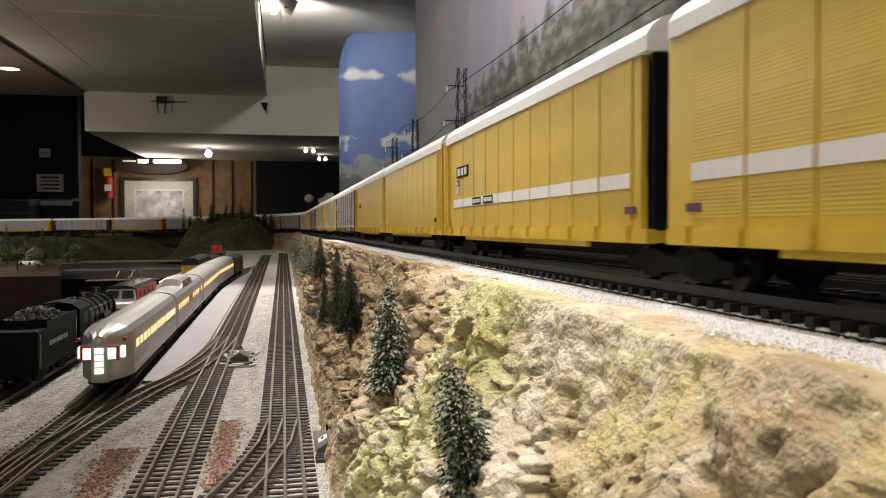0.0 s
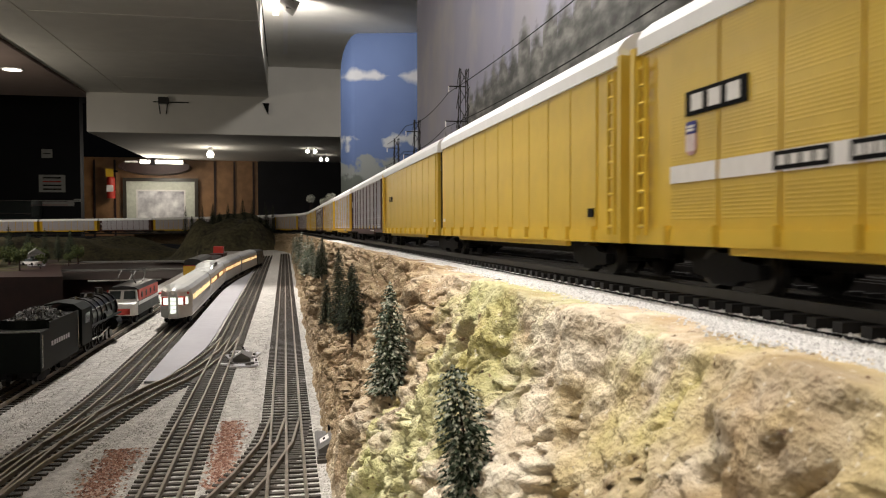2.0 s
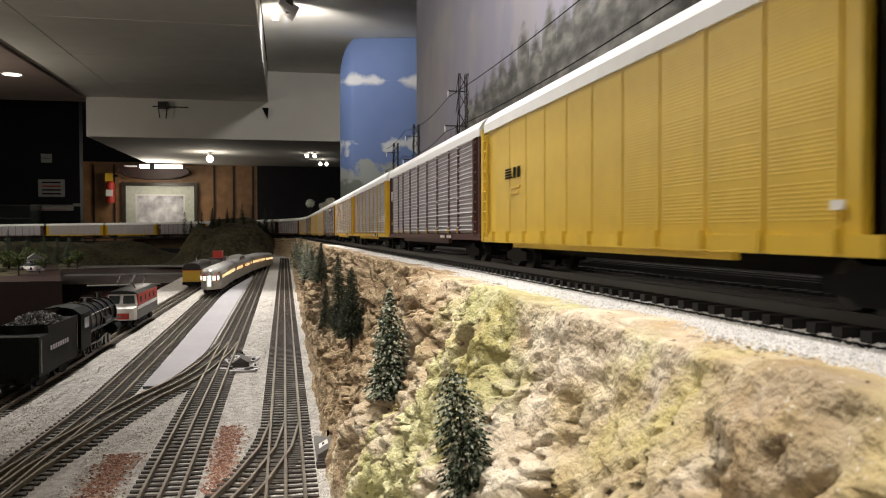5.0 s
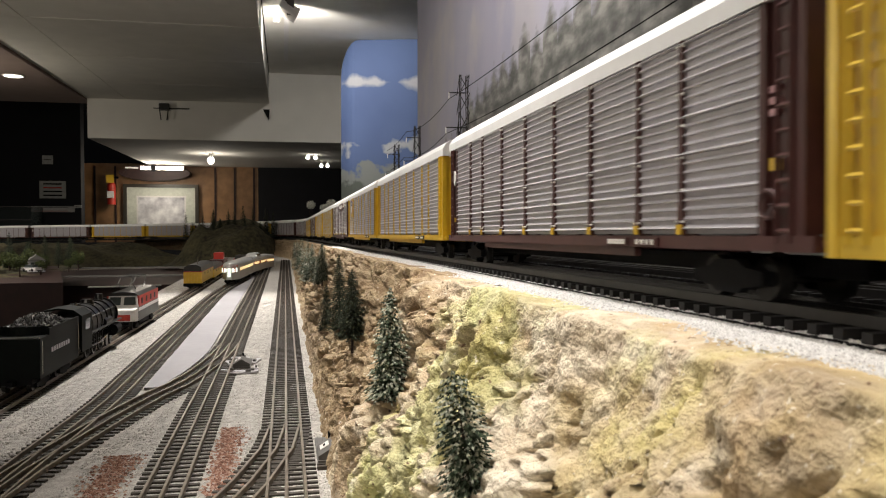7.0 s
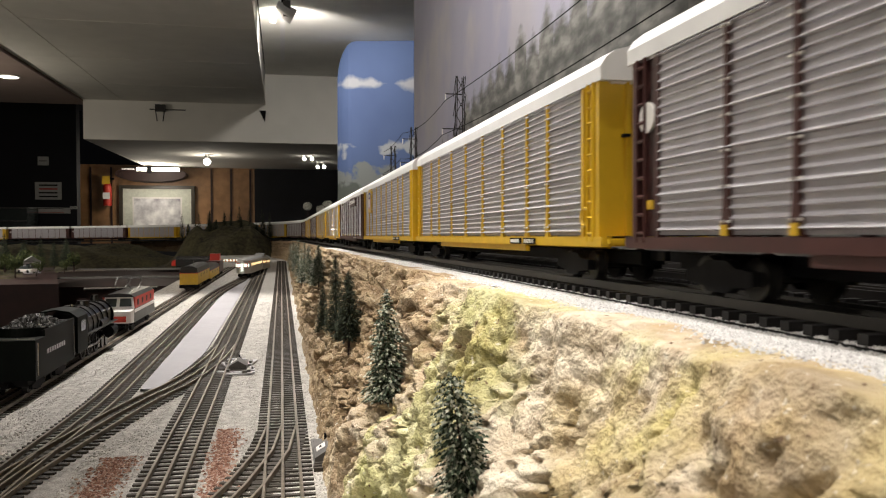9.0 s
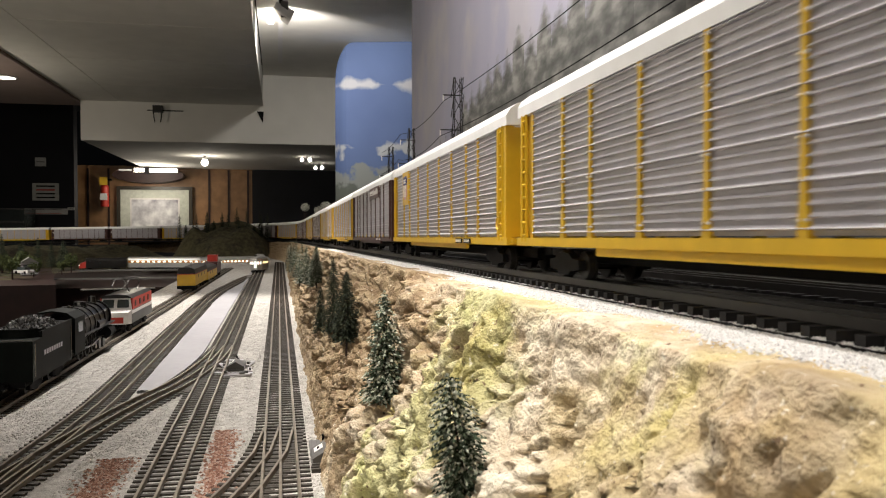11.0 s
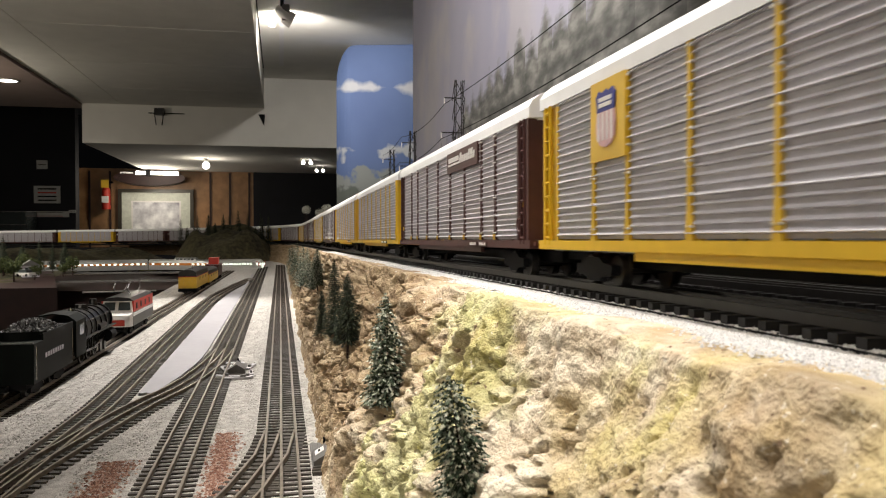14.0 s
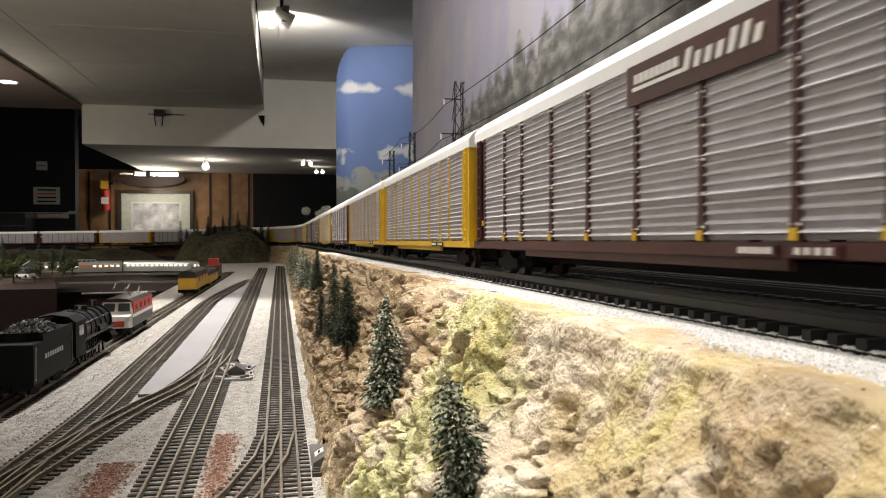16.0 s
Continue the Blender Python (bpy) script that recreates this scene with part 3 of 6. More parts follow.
def truck(parent, y):
    t = part("truck", boxes((-0.006, 0.006, -0.0016, 0.0016, 0.0035, 0.0075)), BLACK, parent, at=(0, y, 0))
    for side in (-1, 1):
        bm = bmesh.new()
        x = side * 0.0125
        pts = [(-0.0145, 0.0070), (-0.0145, 0.0038), (-0.0065, 0.0030), (-0.0045, 0.0017), (0.0045, 0.0017), (0.0065, 0.0030),
               (0.0145, 0.0038), (0.0145, 0.0070), (0.0080, 0.0076), (0.0045, 0.0094), (-0.0045, 0.0094), (-0.0080, 0.0076)]
        va = [bm.verts.new((x - 0.0013, y0, z0)) for y0, z0 in pts]
        vc = [bm.verts.new((x + 0.0013, y0, z0)) for y0, z0 in pts]
        bm.faces.new(va)
        bm.faces.new(vc[::-1])
        for i in range(12):
            k = (i + 1) % 12
            bm.faces.new((va[i], vc[i], vc[k], va[k]))
        part("sideframe", bm, BLACK, t)
    for yy in (-0.0105, 0.0105):
        bm = bmesh.new()
        rod(bm, (-0.012, 0, 0), (0.012, 0, 0), 0.0009, 6)
        for side in (-1, 1):
            rod(bm, (side * 0.0070, 0, 0), (side * 0.0078, 0, 0), 0.0058, 16)
            rod(bm, (side * 0.0078, 0, 0), (side * 0.0102, 0, 0), 0.0052, 16, 0.0050)
        part("wheelset", bm, DARK_METAL, t, at=(0, yy, 0.0052))
    return t


def ladder(parent, x, y, z0, z1, material, width=0.0045, along="x"):
    bm = bmesh.new()
    u = Vector((width / 2, 0, 0)) if along == "x" else Vector((0, width / 2, 0))
    a, c = Vector((x, y, z0)), Vector((x, y, z1))
    for sgn in (-1, 1):
        rod(bm, a + u * sgn, c + u * sgn, 0.00065, 6)
    k = 10
    for i in range(k):
        p = a + (c - a) * (i + 0.5) / k
        rod(bm, p - u, p + u, 0.00055, 5)
    return part("ladder", bm, material, parent)


def rack_panel_mesh(width):
    """A corrugated steel side panel, its face at x = 0, outward to -x."""
    bm = bmesh.new()
    prof, ribs, z0, z1 = [], 21, 0.0155, 0.0640
    step = (z1 - z0) / ribs
    for i in range(ribs):
        z = z0 + i * step
        deep = 0.0001 if i % 4 else 0.0005
        prof += [(0.0003, z), (0.0003, z + step * 0.46), (-0.0004 - deep, z + step * 0.56), (-0.0004 - deep, z + step * 0.60), (0.0003, z + step * 0.90)]
    prof += [(0.0004, z1), (0.0012, z1), (0.0012, z0)]
    sweep(bm, prof, -width / 2, width / 2)
    return mesh_of("side_panel", bm, GREY_STEEL)


RACK_WIDTHS = [0.0325, 0.0245, 0.0347, 0.0347, 0.0347, 0.0347, 0.0347, 0.0245, 0.0325]
RACK_END = 0.02475
MAX_PANELS = 10
PANEL = {w: rack_panel_mesh(w) for w in set(RACK_WIDTHS)}
RACK_ROOF, MAX_ROOF = roof_mesh(CAR_L - 0.014), roof_mesh(MAX_L - 0.009)


def rack_post_mesh(material):
    bm = bmesh.new()
    v = []
    for x in (-W - 0.0007, -W + 0.001):
        v += [bm.verts.new((x, y, z)) for y, z in ((-0.0019, 0.0150), (0.0019, 0.0150), (0.0009, 0.024), (0.0008, 0.0632), (0.0020, 0.0645), (-0.0020, 0.0645), (-0.0008, 0.0632), (-0.0009, 0.024))]
    bm.faces.new(v[:8])
    bm.faces.new(v[8:][::-1])
    for i in range(8):
        j = (i + 1) % 8
        bm.faces.new((v[i], v[8 + i], v[8 + j], v[j]))
    plain = len(bm.faces)
    for z in (0.0185, 0.0265, 0.0345, 0.0425, 0.0505, 0.0585, 0.0625):
        for y in (-0.0013, 0.0013):
            rod(bm, (-W - 0.0003, y, z), (-W - 0.0012, y, z), 0.00042, 6, 0.0003)
    me = mesh_of("post", bm, material)
    me.materials.append(BOLT)
    for p in me.polygons:
        p.material_index = int(p.index >= plain)
    return me


BOLT = mat("bright_bolt", (0.72, 0.70, 0.66), 0.3, metal=0.5, vary=0.1)
POSTS = {}


def rack_car(paint, label):
    """A corrugated autorack: posts, panels, end frames with ladders, sill, roof and two trucks."""
    car = thing("autorack_car", label, "rail car", "freight train")
    if paint.name not in POSTS:
        POSTS[paint.name] = rack_post_mesh(paint)
    part("roof", RACK_ROOF, None, car, "white roof")
    hl = CAR_L / 2
    for side in (-1, 1):
        edges = [-hl + RACK_END + sum(RACK_WIDTHS[:i]) for i in range(len(RACK_WIDTHS) + 1)]
        for i, wide in enumerate(RACK_WIDTHS):
            p = part("side_panel", PANEL[wide], None, car, "corrugated grey steel")
            y = edges[i] + wide / 2
            p.matrix_local = place(-W, y, 0) if side < 0 else place(W, y, 0, 0, 0, 180)
        for y in edges[1:-1]:
            p = part("post", POSTS[paint.name], None, car)
            p.matrix_local = place(0, y, 0) if side < 0 else place(0, y, 0, 0, 0, 180)
        bm = bmesh.new()
        x0, x1 = (-W - 0.0009, -W + 0.0025) if side < 0 else (W - 0.0025, W + 0.0009)
        box(bm, x0, x1, -hl + 0.006, hl - 0.006, 0.0118, 0.0150)
        box(bm, x0 + 0.0012, x1 - 0.0004, -hl + 0.085, hl - 0.085, 0.0092, 0.0118)
        part("side_sill", bm, paint, car)
    part("deck", boxes((-W + 0.0026, W - 0.0026, -hl + 0.007, hl - 0.007, 0.0120, 0.0145)), paint, car)
    part("centre_sill", boxes((-0.004, 0.004, -hl + 0.01, hl - 0.01, 0.0060, 0.0104)), BLACK, car)
    for e in (-1, 1):
        ye = e * (hl - 0.0100)
        bm = bmesh.new()
        lo, hi = sorted((ye, ye - e * 0.002))
        box(bm, -W * 0.865, W * 0.865, lo, hi, 0.0152, 0.0660)
        door = part("end_door", bm, paint, car)
        for k in (-0.5, 0, 0.5):
            lo2, hi2 = sorted((ye, ye + e * 0.0012))
            part("door_rib", boxes((W * k - 0.0006, W * k + 0.0006, lo2, hi2, 0.0155, 0.0655)), paint, door)
        for side in (-1, 1):
            bm = bmesh.new()
            xs = sorted((side * W, side * (W - 0.0022)))
            inset = sorted((side * (W - 0.0014), side * (W - 0.0030)))
            lo, hi = sorted((e * (hl - RACK_END), e * (hl - 0.0125)))
            box(bm, inset[0], inset[1], lo, hi, 0.0152, 0.0640)
            lo, hi = sorted((e * (hl - RACK_END), e * (hl - RACK_END + 0.0022)))
            box(bm, xs[0] + side * 0.0002, xs[1] + side * 0.0002, lo, hi, 0.0150, 0.0645)
            lo, hi = sorted((e * (hl - 0.0125), e * (hl - 0.0095)))
            box(bm, xs[0] - 0.0003, xs[1] + 0.0003, lo, hi, 0.0125, 0.0655)
            part("end_frame", bm, paint, car)
            ladder(car, side * (W + 0.0006), e * (hl - 0.0155), 0.0135, 0.0640, paint, along="y")
        yf = sorted((e * (hl - 0.0100), e * (hl - 0.0090)))
        part("end_placard", boxes((-W * 0.80, -W * 0.20, *yf, 0.0632, 0.0660)), WHITE, car, "white placard")
        part("release_bracket", boxes((-W * 0.60, -W * 0.46, *sorted((e * (hl - 0.0100), e * (hl - 0.0082))), 0.0464, 0.0474)), BLACK, car, "black bracket")
        for z in (0.0210, 0.0330, 0.0450, 0.0570):
            part("end_rung", boxes((-W * 0.34, W * 0.34, *sorted((e * (hl - 0.0100), e * (hl - 0.0092))), z, z + 0.0010)), paint, car)
        part("end_shelf", boxes((-W * 0.95, W * 0.95, *sorted((e * (hl - 0.0094), e * (hl - 0.0040))), 0.0128, 0.0142)), paint, car)
        if e < 0:
            # brake wheel in the recess beside the near ladder
            wheel, at = bmesh.new(), Vector((-W - 0.0002, e * (hl - 0.0215), 0.0215))
            ring = [at + Vector((0, math.cos(k * math.tau / 14), math.sin(k * math.tau / 14))) * 0.0030 for k in range(14)]
            loops = []
            for c in ring:
                out = (c - at).normalized()
                loops.append([wheel.verts.new(c + (out * math.cos(k * math.tau / 6) + Vector((math.sin(k * math.tau / 6), 0, 0))) * 0.00045) for k in range(6)])
            for k in range(14):
                p, q = loops[k], loops[(k + 1) % 14]
                for i in range(6):
                    wheel.faces.new((p[i], p[(i + 1) % 6], q[(i + 1) % 6], q[i]))
            rim = part("brake_wheel", wheel, paint, car)
            for k in range(4):
                spoke = bmesh.new()
                rod(spoke, at + Vector((0.0016, 0, 0)), ring[k * 4 - k // 2], 0.00035, 4)
                part("spoke", spoke, paint, rim)
        part("coupler", boxes((-0.0016, 0.0016, *sorted((e * (hl - 0.01), e * (hl + 0.0005))), 0.0075, 0.0105)), BLACK, car)
        truck(car, e * (hl - 0.045))
    return car


def max_panel_mesh(width):
    """A yellow panel with rows of fine louvres pressed out of it."""
    bm = bmesh.new()
    z0, z1 = 0.0150, 0.0640
    prof = [(0.0, z0)]
    for band in range(5):
        zb = z0 + 0.0025 + band * 0.0095
        for i in range(9):
            z = zb + i * 0.00088
            prof += [(0.0, z), (-0.000022, z + 0.0003), (0.0, z + 0.0006)]
    prof += [(0.0, z1), (0.0014, z1), (0.0014, z0)]
    sweep(bm, prof, -width / 2, width / 2)
    return mesh_of("side_panel", bm, AUTO_YELLOW)


MAX_W = 0.0231
MAX_PANEL = max_panel_mesh(MAX_W - 0.0011)
MAX_POST = mesh_of("post", boxes((-W + 0.0006, -W + 0.0014, -0.0006, 0.0006, 0.0150, 0.0640)), AUTO_YELLOW)
MAX_TAB = mesh_of("stake_pocket", boxes((-W - 0.0022, -W - 0.0004, -0.0010, 0.0010, 0.0116, 0.0160)), AUTO_YELLOW)
STRIPE = mesh_of("stripe_panel", boxes((-W - 0.0004, -W - 0.0002, -MAX_W / 2 + 0.0007, MAX_W / 2 - 0.0007, 0.0268, 0.0312)), WHITE)


def max_car(label, stripe, ladder_end):
    """One half of an articulated yellow auto carrier; ladder_end is the end (-1 near, 1 far) that has a ladder frame."""
    car = thing("auto_carrier_unit", label, "rail car", "freight train")
    part("roof", MAX_ROOF, None, car, "white roof")
    hl = MAX_L / 2
    start = -hl + (0.0225 if ladder_end < 0 else 0.0150)
    for side in (-1, 1):
        for i in range(MAX_PANELS):
            y = start + MAX_W * (i + 0.5)
            p = part("side_panel", MAX_PANEL, None, car)
            p.matrix_local = place(-W, y, 0) if side < 0 else place(W, y, 0, 0, 0, 180)
            if stripe and side < 0:
                part("stripe_panel", STRIPE, None, car, "white stripe", at=(0, y, 0))
        for i in range(MAX_PANELS + 1):
            y = start + MAX_W * i
            for me in (MAX_POST, MAX_TAB):
                p = part(me.name.split(".")[0], me, None, car)
                p.matrix_local = place(0, y, 0) if side < 0 else place(0, y, 0, 0, 0, 180)
        bm = bmesh.new()
        x0, x1 = (-W - 0.0008, -W + 0.0020) if side < 0 else (W - 0.0020, W + 0.0008)
        box(bm, x0, x1, -hl + 0.004, hl - 0.004, 0.0110, 0.0150)
        box(bm, x0 + 0.001, x1, -hl + 0.05, hl - 0.05, 0.0092, 0.0110)
        part("side_sill", bm, AUTO_YELLOW, car)
        for e in (-1, 1):
            xs = sorted((side * W, side * (W - 0.0022)))
            ys = sorted((e * (hl - (0.0225 if e == ladder_end else 0.0150)), e * (hl - (0.004 if e == ladder_end else 0.0025 if e > 0 else 0.0105))))
            part("end_frame", boxes((*[v * 0.97 for v in xs], *ys, 0.0150, 0.0650)), AUTO_YELLOW, car)
            if e == ladder_end:
                bm = boxes((xs[0] - 0.0014, xs[1] + 0.0014, *sorted((e * (hl - 0.004), e * (hl - 0.0015))), 0.0110, 0.0660))
                part("end_post", bm, AUTO_YELLOW, car)
                ladder(car, side * (W + 0.0010), e * (hl - 0.0085), 0.0135, 0.0620, AUTO_YELLOW, along="y")
    part("deck", boxes((-W + 0.0021, W - 0.0021, -hl + 0.005, hl - 0.005, 0.0112, 0.0145)), AUTO_YELLOW, car)
    part("centre_sill", boxes((-0.004, 0.004, -hl + 0.004, hl - 0.004, 0.0062, 0.0111)), BLACK, car)
    for e in (-1, 1):
        ye = sorted((e * (hl - 0.0075), e * (hl - 0.0060)))
        part("end_door", boxes((-W + 0.0024, W - 0.0024, *ye, 0.0152, 0.0660)), AUTO_YELLOW if e == ladder_end else BLACK, car)
        part("coupler", boxes((-0.0016, 0.0016, *sorted((e * (hl - 0.005), e * (hl + 0.0005))), 0.0075, 0.0105)), BLACK, car)
    truck(car, ladder_end * (hl - 0.040))
    truck(car, -ladder_end * (hl - 0.012))
    return car


def plate(parent, name, y0, y1, z0, z1, material, label="", lift=0.0006):
    return part(name, boxes((-W - 0.0003 - lift, -W - 0.0002, y0, y1, z0, z1)), material, parent, label)


def bars(parent, name, y0, y1, z0, z1, n, material, lift):
    """A row of n small upright bars where lettering stands."""
    step = (y1 - y0) / n
    for i in range(n):
        plate(parent, name, y0 + step * (i + 0.15), y0 + step * (i + 0.8), z0, z1, material, lift=lift)


def shield(parent, y, z, w, h, x=-W - 0.0019):
    """A blue-topped shield with pale red stripes, as an outline drawn on the side."""
    pts = [(-0.5, 0.40), (-0.36, 0.5), (-0.15, 0.45), (0, 0.5), (0.15, 0.45), (0.36, 0.5), (0.5, 0.40), (0.44, 0.12)]
    low = [(-0.44, 0.12), (0.44, 0.12), (0.5, -0.1), (0.46, -0.33), (0.25, -0.46), (0, -0.5), (-0.25, -0.46), (-0.46, -0.33), (-0.5, -0.1)]
    for name, poly, material in (("shield_top", pts + [(-0.44, 0.12)], BLUE), ("shield_field", low, PINK)):
        bm = bmesh.new()
        a = [bm.verts.new((x, y + p * w, z + q * h)) for p, q in poly]
        c = [bm.verts.new((x + 0.0005, y + p * w, z + q * h)) for p, q in poly]
        bm.faces.new(a)
        for i in range(len(a)):
            j = (i + 1) % len(a)
            bm.faces.new((a[i], c[i], c[j], a[j]))
        part(name, bm, material, parent)
    for k in range(4):
        yy = y + (k - 1.5) * 0.22 * w
        part("shield_stripe", boxes((x - 0.0002, x + 0.0001, yy - 0.04 * w, yy + 0.04 * w, z - 0.38 * h, z + 0.11 * h)), WHITE, parent, "pale stripe")
    for k in (0.30, 0.20):
        part("shield_bar", boxes((x - 0.0002, x + 0.0001, y - 0.33 * w, y + 0.33 * w, z + k * h, z + (k + 0.07) * h)), WHITE, parent)


LOGO, PLATE = (0.0310, 0.0575), (0.0667, 0.0891)


def decorate(car, kind):
    hl = (MAX_L if kind.startswith("max") else CAR_L) / 2
    if kind in ("max_a", "max_b"):
        near = hl - 0.0165 if kind == "max_a" else -hl + 0.0155
        plate(car, "small_plate", near - 0.0035, near + 0.0035, 0.0193, 0.0214, PLUM, "small dark plum plate", 0.0001)
    if kind == "max_b":
        plate(car, "logo_plate", hl - LOGO[1], hl - LOGO[0], 0.0430, 0.0490, BLACK, "black plate with white marks", 0.0002)
        bars(car, "mark", hl - LOGO[1] + 0.0015, hl - LOGO[0] - 0.0015, 0.0440, 0.0480, 3, WHITE, 0.0004)
        shield(car, hl - LOGO[0] - 0.0025, 0.0375, 0.0050, 0.0085, -W - 0.0004)
        for a, n in ((PLATE[0], 4), (PLATE[1], 6)):
            plate(car, "number_plate", hl - a - 0.0175, hl - a, 0.0272, 0.0310, BLACK, "black plate with pale marks", 0.0002)
            bars(car, "mark", hl - a - 0.0165, hl - a - 0.001, 0.0281, 0.0301, n, WHITE, 0.0004)
    if kind == "max_c":
        plate(car, "small_plate", hl - 0.015, hl - 0.0115, 0.0195, 0.0213, WHITE, lift=0.0005)
        plate(car, "small_plate", -hl + 0.024, -hl + 0.028, 0.0190, 0.0218, BLACK, lift=0.0005)
    if kind == "max_d":
        y = hl - 0.0480
        for k in (0, 1):
            plate(car, "mark", y - 0.013 + 0.002 * k, y + 0.001, 0.0345 - 0.0022 * k, 0.0355 - 0.0022 * k, AUTO_YELLOW, "faint ochre mark", 0.0002)
        for k in range(4):
            plate(car, "mark", y - 0.002 + 0.0006 * k, y + 0.0085, 0.0392 + k * 0.0012, 0.0399 + k * 0.0012, BLACK, "black mark", 0.0001)
        bars(car, "mark", y - 0.0140, y - 0.0025, 0.0390, 0.0436, 2, BLACK, 0.0001)
        plate(car, "small_plate", -hl + 0.0135, -hl + 0.017, 0.0195, 0.0213, WHITE, lift=0.0005)
    if kind.startswith("brown") or kind.startswith("yellow"):
        for y, n in ((-hl + 0.075, 4), (-hl + 0.093, 6)):
            part("number_plate", boxes((-W - 0.0018, -W - 0.0013, y - 0.007, y + 0.007, 0.0121, 0.0145)), BLACK if kind.startswith("yellow") else BROWN, car)
            for i in range(n):
                yy = y - 0.006 + 12e-3 * (i + 0.2) / n
                part("mark", boxes((-W - 0.0021, -W - 0.0017, yy, yy + 0.0013, 0.0126, 0.0140)), WHITE, car)
    if kind.startswith("brown"):
        for i in range(1, len(RACK_WIDTHS)):
            y = -hl + RACK_END + sum(RACK_WIDTHS[:i])
            part("reflector", boxes((-W - 0.0012, -W - 0.0007, y - 0.0012, y + 0.0012, 0.0153, 0.0178)), RACK_YELLOW, car, "yellow reflector")
        part("notice", boxes((-W - 0.0004, -W + 0.0002, hl - 0.0215, hl - 0.0185, 0.0225, 0.0250)), RACK_YELLOW, car, "yellow notice")
        part("notice", boxes((-W - 0.0004, -W + 0.0002, -hl + 0.0175, -hl + 0.0205, 0.0285, 0.0310)), RACK_YELLOW, car, "yellow notice")
        for k in range(3):
            part("mark", boxes((-W + 0.0008, -W + 0.0013, -hl + 0.0190, -hl + 0.0235, 0.0400 + 0.0024 * k, 0.0414 + 0.0024 * k)), PINK, car, "faded pale mark")
    if kind == "brown":
        bm = bmesh.new()
        rod(bm, (-W - 0.0006, hl - 0.0185, 0.0475), (-W + 0.0002, hl - 0.0185, 0.0475), 0.0042, 16)
        part("round_emblem", bm, WHITE, car, "white round emblem", at=(0, 0, 0))
    if kind == "yellow_shield":
        y = hl - RACK_END - 0.0325 - 0.01225
        part("emblem_panel", boxes((-W - 0.0013, -W - 0.0002, y - 0.0125, y + 0.0125, 0.0395, 0.0640)), RACK_YELLOW, car, "yellow panel under a shield")
        shield(car, y, 0.0520, 0.014, 0.0175)
    if kind == "brown_sign":
        y = hl - 0.2168
        part("name_board", boxes((-W - 0.0014, -W - 0.0002, y - 0.0345, y + 0.0345, 0.0530, 0.0640)), BROWN, car, "brown board with white marks")
        for i in range(7):
            yy = y + 0.003 - i * 0.0048
            z1 = 0.0618 if i in (0, 4, 5) else 0.0602
            mark = boxes((-W - 0.0019, -W - 0.0013, yy - 0.0030, yy - 0.0006, 0.0566, z1))
            for v in mark.verts:
                v.co.y -= 0.35 * (v.co.z - 0.0566)
            part("mark", mark, WHITE, car)
        for i in range(8):
            yy = y + 0.029 - i * 0.0031
            part("mark", boxes((-W - 0.0019, -W - 0.0013, yy - 0.0021, yy, 0.0585, 0.0610)), WHITE, car)
        part("mark", boxes((-W - 0.0019, -W - 0.0013, y + 0.003, y + 0.030, 0.0566, 0.0576)), WHITE, car)


# the train, from the car nearest at the start
FREIGHT = []
GAPS = [-0.0747, 0.1969, 0.4688, 0.7397, 1.0048, 1.3466, 1.6858, 2.0221, 2.3567, 2.694]


def freight_train():
    order = ["max_a", "max_b", "max_c", "max_d", "brown", "yellow", "yellow_shield", "brown_sign", "yellow", "yellow"]
    order += ["brown", "yellow", "brown", "brown", "yellow", "brown", "yellow", "yellow", "brown", "brown",
              "yellow", "brown", "brown", "yellow", "yellow", "brown", "yellow", "brown"]
    first, s = {}, 0.0
    words = {"max_a": "yellow articulated auto carrier half with a white stripe",
             "max_b": "yellow auto carrier half with white stripe and black plates",
             "max_c": "plain yellow articulated auto carrier half",
             "max_d": "plain yellow auto carrier half with a black mark",
             "brown": "grey corrugated autorack with oxide brown posts and ends",
             "brown_sign": "grey corrugated autorack with a brown name board",
             "yellow": "grey corrugated autorack with yellow posts and ends",
             "yellow_shield": "grey corrugated autorack with a shield on yellow"}
    for i, kind in enumerate(order):
        length = MAX_L if kind.startswith("max") else CAR_L
        s = GAPS[i] if i < len(GAPS) else s + CAR_L
        if kind in first:
            car = copy_thing(first[kind], pose(0, 0, 0))
        else:
            if kind.startswith("max"):
                car = max_car(words[kind], kind in ("max_a", "max_b"), -1 if kind in ("max_a", "max_c") else 1)
            else:
                car = rack_car(BROWN if kind.startswith("brown") else RACK_YELLOW, words[kind])
            decorate(car, kind)
            first[kind] = car
        FREIGHT.append((car, s + length / 2, length))


freight_train()

# how far each train has come at a time
FREIGHT_RUN = [(0, 0.0), (1.5, 0.1895), (3, 0.3783), (4, 0.5031), (6.5, 0.8160), (8, 1.0012), (9, 1.1227), (11.5, 1.4235), (13, 1.6034), (14.5, 1.7910), (16, 1.9668)]
PASS_RUN = [(0, 0.566), (1.5, 0.835), (3.5, 1.155), (7, 1.650), (9, 1.90), (12.5, 2.44), (14.5, 2.75), (16, 3.02)]


